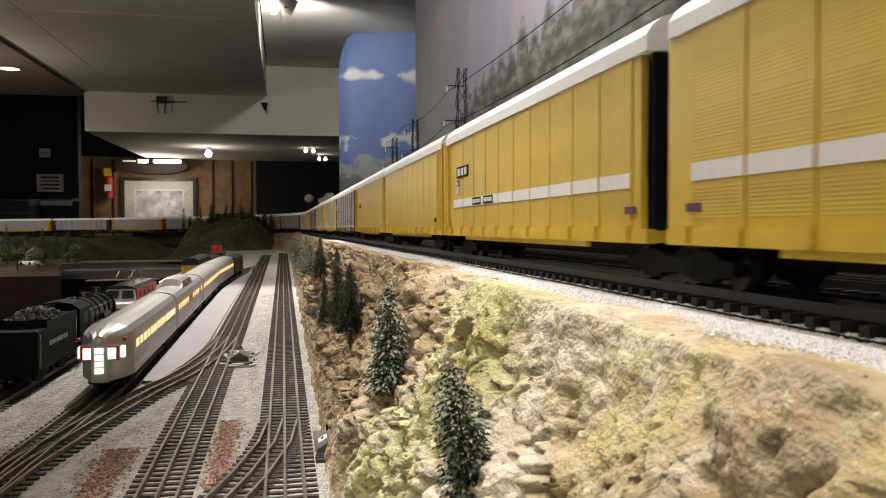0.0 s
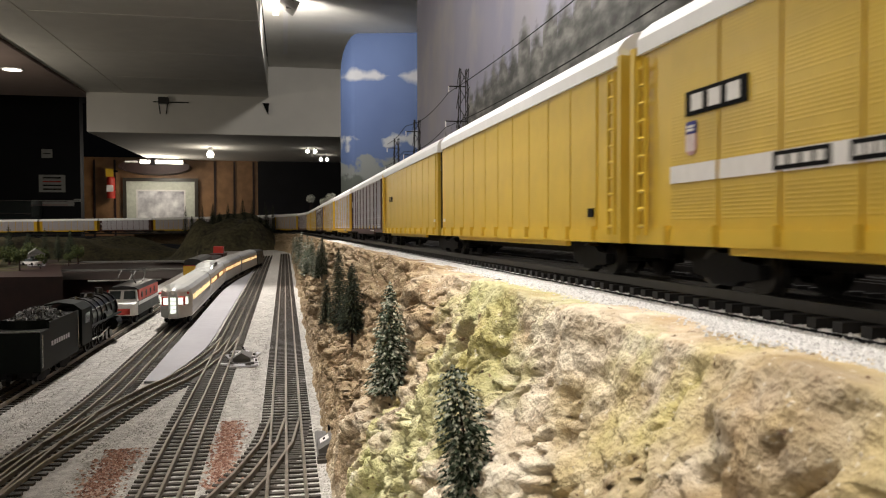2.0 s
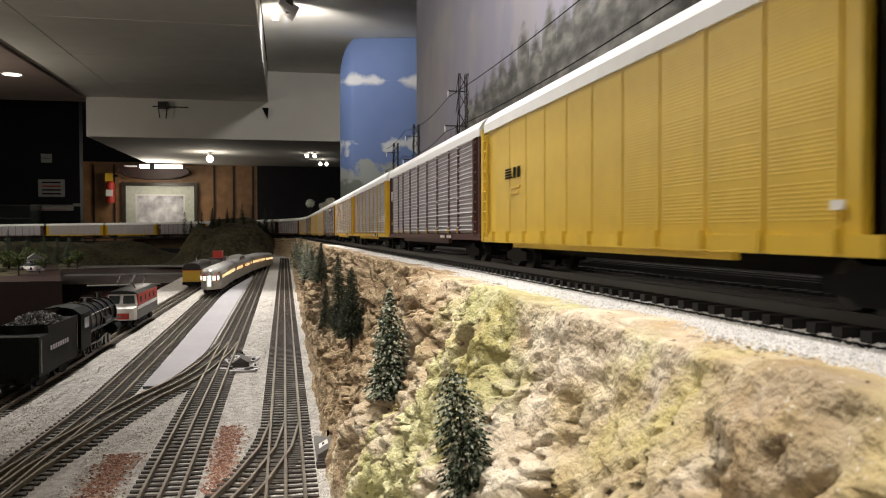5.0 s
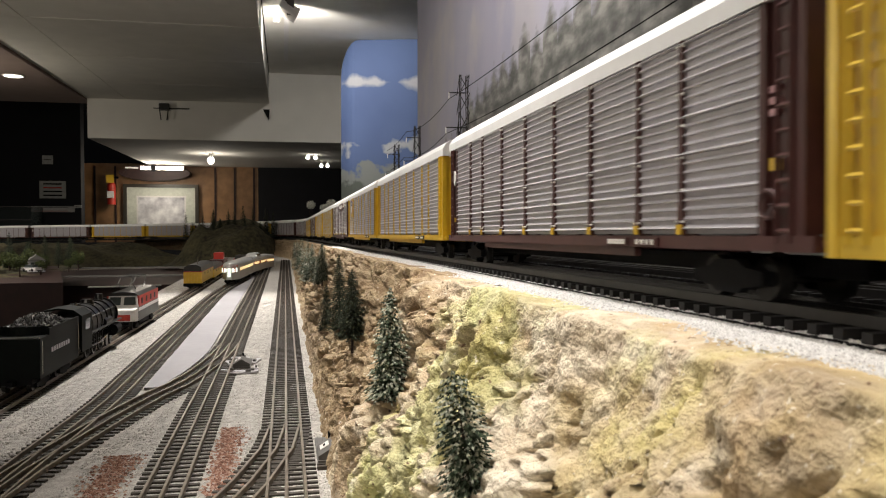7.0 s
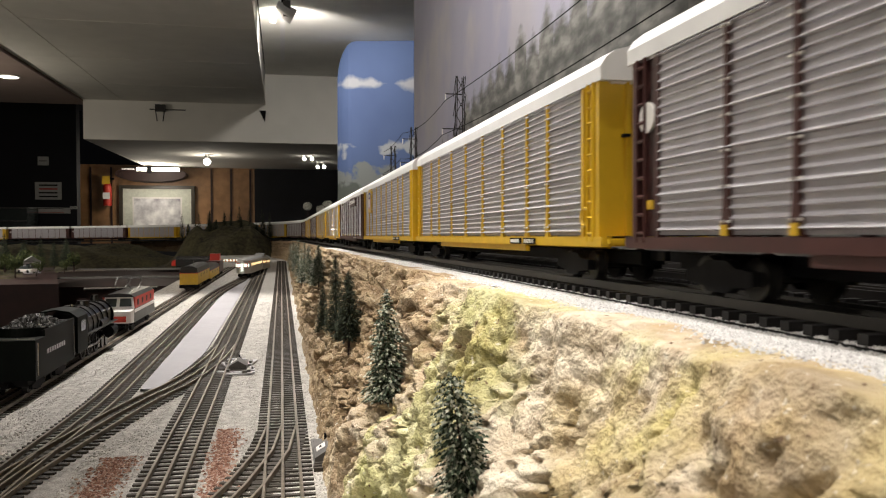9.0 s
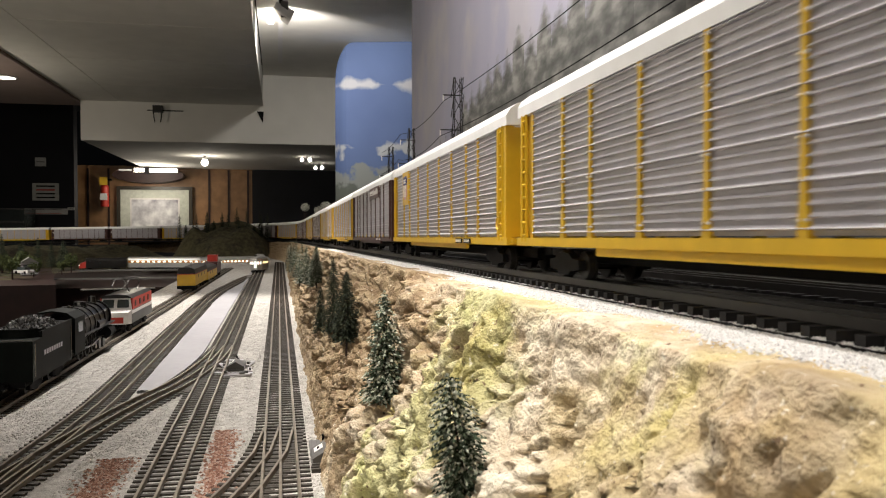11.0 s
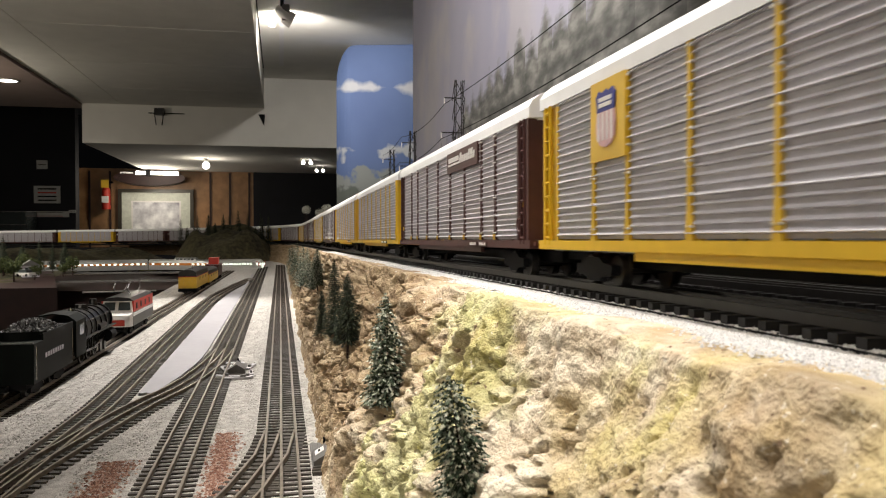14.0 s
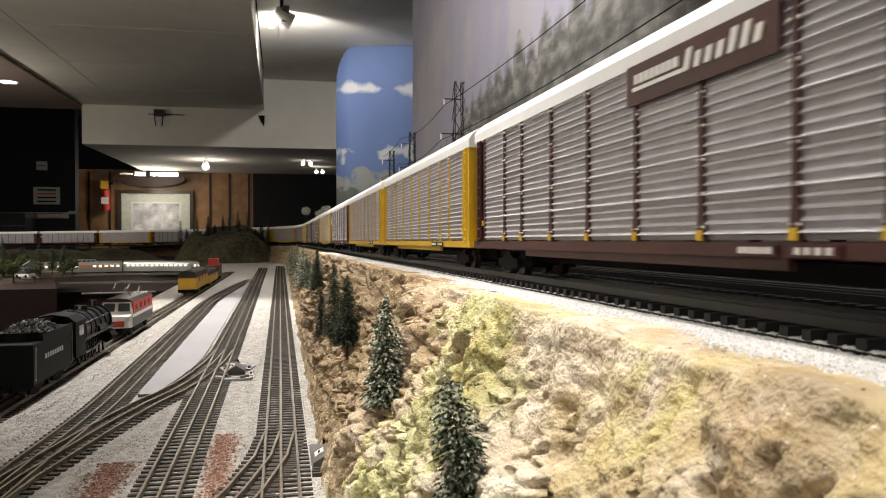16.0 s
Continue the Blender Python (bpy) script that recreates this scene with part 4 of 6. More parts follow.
def run_at(table, t):
    """A smooth curve over the table's rows."""
    i = 0
    while i < len(table) - 2 and t > table[i + 1][0]:
        i += 1
    (t0, a), (t1, c) = table[i], table[i + 1]
    mid = (c - a) / (t1 - t0)
    ma = (c - table[i - 1][1]) / (t1 - table[i - 1][0]) if i else mid
    mc = (table[i + 2][1] - a) / (table[i + 2][0] - t0) if i + 2 < len(table) else mid
    u, d = (t - t0) / (t1 - t0), t1 - t0
    return a * (1 + 2 * u) * (1 - u) ** 2 + ma * d * u * (1 - u) ** 2 + c * u * u * (3 - 2 * u) + mc * d * u * u * (u - 1)


PASSENGER = []
PASS_L = 0.262


def passenger_car(kind):
    words = {"coach": "silver streamlined passenger coach with lit windows", "dome": "silver passenger coach with a raised glazed dome",
             "tail": "silver round-ended observation coach with lit windows"}
    car = thing("passenger_car", words[kind], "rail car", "passenger train")
    hl, w = PASS_L / 2, 0.0172
    prof = [(-w, 0.0105), (-w, 0.0360), (-w * 0.93, 0.0412), (-w * 0.74, 0.0448), (-w * 0.4, 0.0468), (0, 0.0474),
            (w * 0.4, 0.0468), (w * 0.74, 0.0448), (w * 0.93, 0.0412), (w, 0.0360), (w, 0.0105)]
    bm = bmesh.new()
    y0 = -hl + (0.030 if kind == "tail" else 0.003)
    if kind == "tail":
        rows = []
        for k in range(10):
            a = k / 9 * math.pi / 2
            sx, dy = max(0.30, math.sin(a) ** 0.55), 0.029 * (1 - math.sin(a))
            top = 0.86 + 0.14 * math.sin(a) ** 0.6
            rows.append([bm.verts.new((x * sx, y0 - dy, 0.0105 + (z - 0.0105) * (top if z > 0.03 else 1))) for x, z in prof])
        rows.append([bm.verts.new((x, hl - 0.003, z)) for x, z in prof])
        for p, q in zip(rows, rows[1:]):
            for i in range(len(prof)):
                j = (i + 1) % len(prof)
                bm.faces.new((p[i], p[j], q[j], q[i]))
        bm.faces.new(rows[0][::-1])
        bm.faces.new(rows[-1])
    else:
        sweep(bm, prof, y0, hl - 0.003)
    part("body", bm, SILVER, car, smooth=False)
    band = RED if kind == "tail" else ORANGE
    for side in (-1, 1):
        x = side * (w + 0.0002)
        part("window_band", boxes((*sorted((x, x - side * 0.0004)), y0 + 0.004, hl - 0.006, 0.0268, 0.0350)), band if kind != "tail" else SILVER, car)
        n = 13
        for i in range(n):
            if kind == "dome" and i in (5, 6, 11):
                continue
            y = y0 + 0.014 + i * (hl - 0.02 - y0 - 0.014) / (n - 1)
            part("window", boxes((*sorted((x + side * 0.0003, x - side * 0.0002)), y - 0.0047, y + 0.0047, 0.0282, 0.0338)), GLOW if side > 0 else GLOW_COOL, car, "lit window pane")
        for k in range(4):
            z = 0.0130 + k * 0.0033
            part("flute", boxes((*sorted((x + side * 0.0002, x - side * 0.0004)), y0 + 0.002, hl - 0.005, z, z + 0.0011)), SILVER, car)
    if kind == "tail":
        # the rounded end: door window, side windows, red band, lamps
        ye = -hl + 0.0012
        part("end_door_window", boxes((-0.0028, 0.0028, ye - 0.0010, ye + 0.003, 0.0165, 0.0340)), GLOW_COOL, car, "bright door window")
        for z in (0.0205, 0.0250, 0.0295):
            part("door_bar", boxes((-0.0030, 0.0030, ye - 0.0014, ye - 0.0009, z, z + 0.0006)), SILVER, car)
        for side in (-1, 1):
            for x0, x1, ya in ((0.0055, 0.0105, -hl + 0.0030), (0.0125, 0.0150, -hl + 0.0085)):
                bm = boxes((*sorted((side * x0, side * x1)), ya - 0.001, ya + 0.004, 0.0262, 0.0338))
                part("end_window", bm, GLOW_COOL, car, "bright end window")
            bm = boxes((*sorted((side * 0.0036, side * 0.0125)), -hl + 0.0024, -hl + 0.007, 0.0252, 0.0350))
            part("end_band", bm, RED, car, "red band")
            bm = bmesh.new()
            rod(bm, (side * 0.0150, -hl + 0.012, 0.0385), (side * 0.0150, -hl + 0.0075, 0.0385), 0.0013, 8)
            part("marker_lamp", bm, RED, car, "red marker lamp")
        bm = bmesh.new()
        rod(bm, (0, -hl + 0.006, 0.0390), (0, -hl + 0.0005, 0.0390), 0.0018, 10)
        part("headlamp", bm, WHITE, car)
    if kind == "dome":
        bm = bmesh.new()
        prof2 = [(-w * 0.80, 0.0430), (-w * 0.72, 0.0500), (-w * 0.45, 0.0535), (0, 0.0545), (w * 0.45, 0.0535), (w * 0.72, 0.0500), (w * 0.80, 0.0430)]
        rows = [[bm.verts.new((x, y, 0.043 + (z - 0.043) * k)) for x, z in prof2] for y, k in ((-0.052, 0.05), (-0.043, 1.0), (0.030, 1.0), (0.045, 0.05))]
        for p, q in zip(rows, rows[1:]):
            for i in range(len(prof2) - 1):
                bm.faces.new((p[i], p[i + 1], q[i + 1], q[i]))
        part("dome", bm, SILVER, car, "silver dome with glazing")
        for side in (-1, 1):
            for i in range(5):
                y = -0.035 + i * 0.014
                part("dome_window", boxes((*sorted((side * w * 0.60, side * w * 0.79)), y - 0.0055, y + 0.0055, 0.0465, 0.0512)), GLASS, car)
    part("underframe", boxes((-w * 0.7, w * 0.7, -hl + 0.07, hl - 0.07, 0.0045, 0.0104)), BLACK, car)
    for e in (-1, 1):
        truck(car, e * (hl - 0.045))
    return car


def passenger_train():
    first = {}
    for i, kind in enumerate(["tail", "dome", "coach", "coach"]):
        if kind in first:
            car = copy_thing(first[kind], pose(0, 0, 0))
        else:
            car = first[kind] = passenger_car(kind)
        PASSENGER.append((car, PASS_L / 2 + i * 0.266))
    engine = thing("passenger_engine", "dark streamlined diesel leading the passenger train", "locomotive", "passenger train")
    w, hl = 0.0170, 0.075
    part("lower_body", boxes((-w, w, -hl, hl - 0.02, 0.0110, 0.0350)), DARK_METAL, engine)
    bm = bmesh.new()
    sweep(bm, [(-w, 0.0351), (-w * 0.9, 0.0420), (-w * 0.5, 0.0450), (0, 0.0456), (w * 0.5, 0.0450), (w * 0.9, 0.0420), (w, 0.0351)], -hl, hl - 0.02)
    part("roof", bm, DARK_METAL, engine)
    bm = bmesh.new()
    rows = [[bm.verts.new((x * k, y, z)) for x, z in ((-w, 0.0110), (-w, top), (w, top), (w, 0.0110))] for y, k, top in ((hl - 0.0195, 1.0, 0.0340), (hl - 0.008, 0.9, 0.0300), (hl, 0.6, 0.0240))]
    for p, q in zip(rows, rows[1:]):
        for i in range(4):
            bm.faces.new((p[i], p[(i + 1) % 4], q[(i + 1) % 4], q[i]))
    bm.faces.new(rows[-1])
    part("nose", bm, RED, engine)
    bm = bmesh.new()
    rod(bm, (0, hl - 0.002, 0.0215), (0, hl + 0.0012, 0.0215), 0.0022, 10)
    part("headlamp", bm, GLOW_COOL, engine, "lit headlamp")
    for side in (-1, 1):
        bm = bmesh.new()
        rod(bm, (side * w, 0.01, 0.0285), (side * (w + 0.0004), 0.01, 0.0285), 0.0030, 12)
        part("porthole", bm, GLASS, engine)
    for e in (-1, 1):
        truck(engine, e * 0.042)
    PASSENGER.append((engine, 4 * 0.266 + 0.078))


passenger_train()

# ---- yard details ----
def strewn(name, label, material, points, size):
    """Loose stones, as one mesh of small crooked octahedra."""
    verts, faces = [], []
    for p in points:
        k, r = len(verts), size * random.uniform(0.6, 1.3)
        for d in ((1, 0, 0), (0, 1, 0), (-1, 0, 0), (0, -1, 0), (0, 0, 0.8)):
            verts.append((p[0] + r * (d[0] + random.uniform(-0.3, 0.3)), p[1] + r * (d[1] + random.uniform(-0.3, 0.3)), p[2] + r * d[2] * random.uniform(0.6, 1.2)))
        faces += [(k, k + 1, k + 4), (k + 1, k + 2, k + 4), (k + 2, k + 3, k + 4), (k + 3, k, k + 4)]
    me = bpy.data.meshes.new(name)
    me.from_pydata(verts, [], faces)
    me.transform(Matrix.Scale(LAY, 4))
    me.materials.append(material)
    ob = new(name, me)
    ob.location = EYE
    return tagged(ob, label, "ballast", kind="stuff")


def island_material(name, *stops):
    m = bpy.data.materials.new(name)
    m.use_nodes = True
    nt = m.node_tree
    b = nt.nodes["Principled BSDF"]
    b.inputs["Roughness"].default_value = 0.9
    g, r = nt.nodes.new("ShaderNodeNewGeometry"), nt.nodes.new("ShaderNodeValToRGB")
    while len(r.color_ramp.elements) < len(stops):
        r.color_ramp.elements.new(0.5)
    for e, (p, c) in zip(r.color_ramp.elements, stops):
        e.position, e.color = p, (*c, 1)
    nt.links.new(g.outputs["Random Per Island"], r.inputs[0])
    nt.links.new(r.outputs[0], b.inputs["Base Color"])
    return m


STONE = island_material("ballast_stone", (0.0, (0.22, 0.21, 0.19)), (0.2, (0.33, 0.315, 0.29)), (1.0, (0.50, 0.48, 0.44)))
RIM_STONE = island_material("rim_stone", (0.0, (0.36, 0.355, 0.35)), (0.25, (0.58, 0.57, 0.56)), (1.0, (0.76, 0.75, 0.74)))
RED_STONE = island_material("red_stone", (0.0, (0.13, 0.06, 0.04)), (0.5, (0.33, 0.17, 0.12)), (1.0, (0.50, 0.36, 0.29)))
NEEDLE = island_material("conifer_needles", (0.0, (0.010, 0.018, 0.008)), (0.45, (0.028, 0.046, 0.022)), (0.62, (0.12, 0.155, 0.10)), (0.78, (0.44, 0.47, 0.38)), (1.0, (0.62, 0.63, 0.54)))
# the palest lumps put the coal's glints into the colour
COAL = island_material("coal", (0.0, (0.01, 0.01, 0.01)), (0.5, (0.08, 0.08, 0.08)), (1.0, (0.60, 0.60, 0.60)))
PALE_LEAF = island_material("frosted_leaf", (0.0, (0.34, 0.35, 0.28)), (1.0, (0.76, 0.76, 0.69)))
GREEN_LEAF = island_material("model_foliage", (0.0, (0.03, 0.045, 0.015)), (1.0, (0.11, 0.13, 0.04)))


def ballast():
    pts = []
    lanes = [(-0.225, -0.210), (-0.181, -0.141), (-0.104, -0.071), (-0.041, -0.015), (0.015, 0.032)]
    for x0, x1 in lanes:
        y = 0.34
        for _ in range(int(290000 * (x1 - x0))):
            y = 0.34 + 1.0 * random.random() ** 1.6
            pts.append((random.uniform(x0, x1), y, YARD + 0.0011))
    strewn("ballast", "loose pale ballast stones between the yard tracks", STONE, pts, 0.00062)
    pts = []
    for _ in range(60000):
        y = 0.08 + 1.3 * random.random() ** 1.5
        off = random.gauss(0.0055, 0.0085)
        limit = 0.0175 + 0.0085 * noise.noise(Vector((y * 34, 3.0, 0))) + 0.004 * noise.noise(Vector((y * 140, 7.0, 0)))
        if -0.0060 < off < limit + 0.006 * random.random() ** 3:
            pts.append((UPX - 0.009 * y - 0.0148 - off, y, upper_path(y)[2] - (0.0047 if off < 0 else 0.0055 if off < 0.014 else 0.0050)))
    strewn("rim_ballast", "loose white ballast stones along the cliff rim", RIM_STONE, pts, 0.00050)
    pts = []
    for _ in range(1500):
        u, v = random.gauss(0, 0.5), random.random()
        pts.append((-0.032 + 0.007 * u, 0.375 + 0.125 * v, YARD + 0.0014))
        if random.random() < 0.8:
            pts.append((-0.086 + 0.0100 * u + 0.0 * v, 0.365 + 0.085 * v, YARD + 0.0014))
    strewn("red_ballast", "reddish ballast stones in two worn patches", RED_STONE, pts, 0.0009)


ballast()


def paving():
    bm = bmesh.new()
    left, right = [], []
    for k in range(41):
        y = 0.628 + (2.3 - 0.628) * (k / 40) ** 1.3
        left.append(bm.verts.new((min(lower_path(y)[0] + 0.0170, -0.078), y, YARD + 0.0030)))
        xr = min(CROSS(min(y + 0.012, 0.86))[0] - 0.0165 if y < 0.84 else -0.0735, -0.0735)
        right.append(bm.verts.new((max(xr, left[-1].co.x + 0.002), y, YARD + 0.0030)))
    for k in range(40):
        bm.faces.new((left[k], right[k], right[k + 1], left[k + 1]))
    rim = [(a, c) for a, c in zip(left, left[1:])] + [(c, a) for a, c in zip(right, right[1:])]
    for a, c in rim:
        v = [a, c, bm.verts.new(c.co - Vector((0, 0, 0.003))), bm.verts.new(a.co - Vector((0, 0, 0.003)))]
        bm.faces.new(v)
    thing("pavement", "smooth grey paved strip between yard tracks", "pavement", kind="structure", bm=bm, material=PAVED)


paving()

GREY_PLASTIC = mat("grey_plastic", (0.11, 0.105, 0.10), 0.5, vary=0.15, scale=120)


def switch_machine(x, y, flip):
    ob = thing("switch_machine", "grey turnout motor with gabled cover and white label", "turnout motor", "turnout motors", at=(x, y, YARD + 0.0020))
    part("base_plate", boxes((-0.0075, 0.0075, -0.002, 0.044, 0, 0.0022)), GREY_PLASTIC, ob)
    for i in range(5):
        xx = -0.006 + i * 0.0030
        part("rib", boxes((xx - 0.0004, xx + 0.0004, 0.022, 0.042, 0.0022, 0.0030)), GREY_PLASTIC, ob)
    part("slot", boxes((-0.0012, 0.0012, 0.024, 0.035, 0.0030, 0.0036)), BLACK, ob)
    bm = bmesh.new()
    sweep(bm, [(-0.0072, 0.0022), (-0.0072, 0.0042), (0, 0.0085), (0.0072, 0.0042), (0.0072, 0.0022)], -0.001, 0.020)
    part("cover", bm, GREY_PLASTIC, ob)
    bm = boxes((-0.0026, 0.0026, -0.004, 0.004, 0, 0.0003))
    p = part("label_plate", bm, WHITE, ob, "white paper label")
    p.matrix_local = place(-0.0036, 0.011, 0.0066, 0, -31, 0)
    for i in range(3):
        part("mark", boxes((-0.0006, 0.0006, -0.0016 + i * 0.0012, -0.0008 + i * 0.0012, 0.0003, 0.0005)), BLACK, p)
    bm = bmesh.new()
    rod(bm, (0, 0.030, 0.003), (0, 0.030, 0.009), 0.0008, 8)
    part("lantern_stem", bm, BLACK, ob)
    for k in range(2):
        part("sleeper", boxes((-0.008, 0.008, -0.0085 + k * 0.0045, -0.0060 + k * 0.0045, -0.0008, 0.0012)), TIE, ob)
    return ob


switch_machine(0.0235, 0.412, 1)
switch_machine(-0.0375, 0.700, 1)
# pale fittings left lying round the second motor
for k, (dx, dy, w, d, turn) in enumerate(((-0.012, 0.030, 0.0022, 0.010, 15), (0.011, 0.036, 0.0020, 0.012, -12), (-0.010, -0.010, 0.0018, 0.008, 60), (0.006, -0.014, 0.0022, 0.009, 84),
                                          (0.012, 0.004, 0.0016, 0.010, 5), (-0.004, 0.056, 0.0030, 0.008, 80), (0.002, -0.020, 0.0014, 0.011, 96))):
    bit = thing("track_fitting", "small pale plastic track fitting lying on the ballast", "fitting", "loose fittings", at=(-0.0375 + dx, 0.700 + dy, YARD + 0.0020), rz=turn)
    part("base", boxes((-w, w, -d, d, 0, 0.0012)), GREY_STEEL, bit)
    part("clip", boxes((-w * 0.5, w * 0.5, -d * 0.6, -d * 0.2, 0.0012, 0.0030)), GREY_PLASTIC, bit)


# ---- conifers on the slope ----
NEEDLE_DARK = island_material("dark_needles", (0.0, (0.008, 0.012, 0.007)), (0.8, (0.03, 0.04, 0.02)), (1.0, (0.08, 0.09, 0.05)))


def conifer_mesh(h, r, seed, material):
    rnd = random.Random(seed)
    verts, faces = [], []
    levels = 36 if seed < 6 else 24
    for k in range(levels):
        u = k / (levels - 1)
        z = h * (0.06 + 0.92 * u)
        reach = r * (1 - u) ** (0.30 if seed == 0 else 0.58) * rnd.uniform(0.85, 1.1) + 0.0006
        n = int(7 + 15 * (1 - u))
        for i in range(n):
            a = (i + rnd.random()) * math.tau / n
            ln = reach * rnd.uniform(0.72, 1.15)
            dirn = Vector((math.cos(a), math.sin(a), 0))
            side = Vector((-dirn.y, dirn.x, 0))
            base = Vector((0, 0, z))
            for j in range(7):
                s0 = ln * (0.22 + 0.12 * j)
                c = base + dirn * s0 - Vector((0, 0, 0.22 * s0 + h * 0.01 * rnd.random()))
                w, l = r * (0.062 if seed < 6 else 0.085) * rnd.uniform(0.7, 1.3), ln * 0.15
                q = len(verts)
                up = Vector((0, 0, r * 0.07 * rnd.uniform(0.5, 1.4)))
                tw = side * rnd.uniform(-0.5, 0.5) * w
                verts += [tuple(c - side * w + tw), tuple(c + side * w - tw), tuple(c + dirn * l - Vector((0, 0, l * 0.3))), tuple(c + up)]
                faces += [(q, q + 2, q + 3), (q + 2, q + 1, q + 3), (q + 1, q, q + 3)]
    me = bpy.data.meshes.new("crown")
    me.from_pydata(verts, [], faces)
    me.transform(Matrix.Scale(LAY, 4))
    me.materials.append(material)
    return me


def conifer(at, h, r, seed, label, material=NEEDLE, lean=0.0):
    ob = thing("conifer", label, "tree", "conifers", at=at, rz=seed * 47)
    if lean:
        ob.matrix_basis = at_layout(pose(*at, 0, lean, 0))
    bm = bmesh.new()
    rod(bm, (0, 0, -0.012), (0, 0, h * 0.95), r * 0.09, 8, r * 0.02)
    part("trunk", bm, FASCIA, ob)
    part("crown", conifer_mesh(h, r, seed, material), None, ob)
    return ob


for k, (x, y, z, h, r) in enumerate([(0.0468, 0.1900, -0.0745, 0.0395, 0.0080), (0.0445, 0.3400, -0.0767, 0.0500, 0.0100), (0.0388, 0.5838, -0.0782, 0.0565, 0.0090),
                                     (0.0404, 0.4887, -0.0706, 0.0435, 0.0095), (0.0342, 0.6767, -0.0903, 0.0405, 0.0068), (0.0425, 0.9390, -0.0652, 0.0444, 0.0098),
                                     (0.0393, 1.0821, -0.0765, 0.0388, 0.0088), (0.0360, 1.2845, -0.0889, 0.0672, 0.0105), (0.0323, 1.5745, -0.0999, 0.0789, 0.0108),
                                     (0.0281, 1.9545, -0.1101, 0.0769, 0.0118), (0.0335, 1.3683, -0.0965, 0.0588, 0.0095), (0.0418, 1.2673, -0.0716, 0.0435, 0.0090),
                                     (0.0408, 0.9917, -0.0737, 0.0427, 0.0075), (0.0347, 1.9462, -0.0960, 0.0557, 0.0105), (0.0268, 2.4000, -0.1240, 0.0740, 0.0120)]):
    conifer((x, y, z), h, r, k, "frosted dark green model conifer on the rock slope", NEEDLE_DARK if 2 <= k <= 4 else NEEDLE, -9.5 if k == 0 else 0.0)


def bushy_tree(at, h, r, material, label, seed):
    rnd = random.Random(seed)
    ob = thing("model_tree", label, "tree", "model trees", at=at)
    bm = bmesh.new()
    rod(bm, (0, 0, -0.01), (0, 0, h * 0.6), r * 0.12, 6, r * 0.05)
    for a in range(4):
        rod(bm, (0, 0, h * 0.35), (r * 0.6 * math.cos(a * 1.6), r * 0.6 * math.sin(a * 1.6), h * 0.75), r * 0.05, 5, r * 0.02)
    part("trunk", bm, FASCIA, ob)
    verts, faces = [], []
    for _ in range(500):
        d = Vector((rnd.gauss(0, 1), rnd.gauss(0, 1), rnd.gauss(0, 0.8))).normalized() * r * rnd.random() ** 0.4
        c = Vector((0, 0, h * 0.7)) + d
        q, s = len(verts), r * 0.16
        verts += [tuple(c + Vector((rnd.uniform(-s, s), rnd.uniform(-s, s), rnd.uniform(-s, s)))) for _ in range(4)]
        faces += [(q, q + 1, q + 2), (q + 1, q + 2, q + 3), (q, q + 2, q + 3)]
    me = bpy.data.meshes.new("crown")
    me.from_pydata(verts, [], faces)
    me.transform(Matrix.Scale(LAY, 4))
    me.materials.append(material)
    part("crown", me, None, ob)
    return ob


# two pale trees behind the far end of the freight train
bushy_tree((0.097, 3.05, -0.056), 0.190, 0.017, PALE_LEAF, "pale frosted round model tree beyond the train", 1)
bushy_tree((0.166, 2.90, -0.055), 0.185, 0.020, PALE_LEAF, "pale frosted round model tree beyond the train", 2)
bushy_tree((0.135, 2.80, -0.055), 0.165, 0.015, PALE_LEAF, "pale frosted round model tree beyond the train", 3)


# ---- engines standing in the yard ----
def on_side_track(s):
    x, y, z, h = side_track(s)
    return (x, y, z)


def spoked_wheel(parent, x, y, r):
    bm = bmesh.new()
    for i in range(24):
        a, c = i * math.tau / 24, (i + 1) * math.tau / 24
        q = [bm.verts.new((x + dx, y + rr * math.cos(t), r + rr * math.sin(t))) for dx in (-0.0008, 0.0008) for rr in (r, r * 0.82) for t in (a, c)]
        for f in ((0, 1, 3, 2), (4, 6, 7, 5), (0, 4, 5, 1), (2, 3, 7, 6)):
            bm.faces.new([q[k] for k in f])
    for i in range(8):
        a = i * math.tau / 8
        rod(bm, (x, y, r), (x, y + r * 0.85 * math.cos(a), r + r * 0.85 * math.sin(a)), 0.0005, 5)
    rod(bm, (x - 0.001, y, r), (x + 0.001, y, r), r * 0.22, 8)
    return part("driving_wheel", bm, DARK_METAL, parent)


STEAM_GREEN = mat("engine_green_black", (0.004, 0.006, 0.0055), 0.5, spec=0.08, vary=0.2, scale=90)
CHROME = mat("bright_metal", (0.5, 0.5, 0.5), 0.25, metal=1.0, vary=0.1)


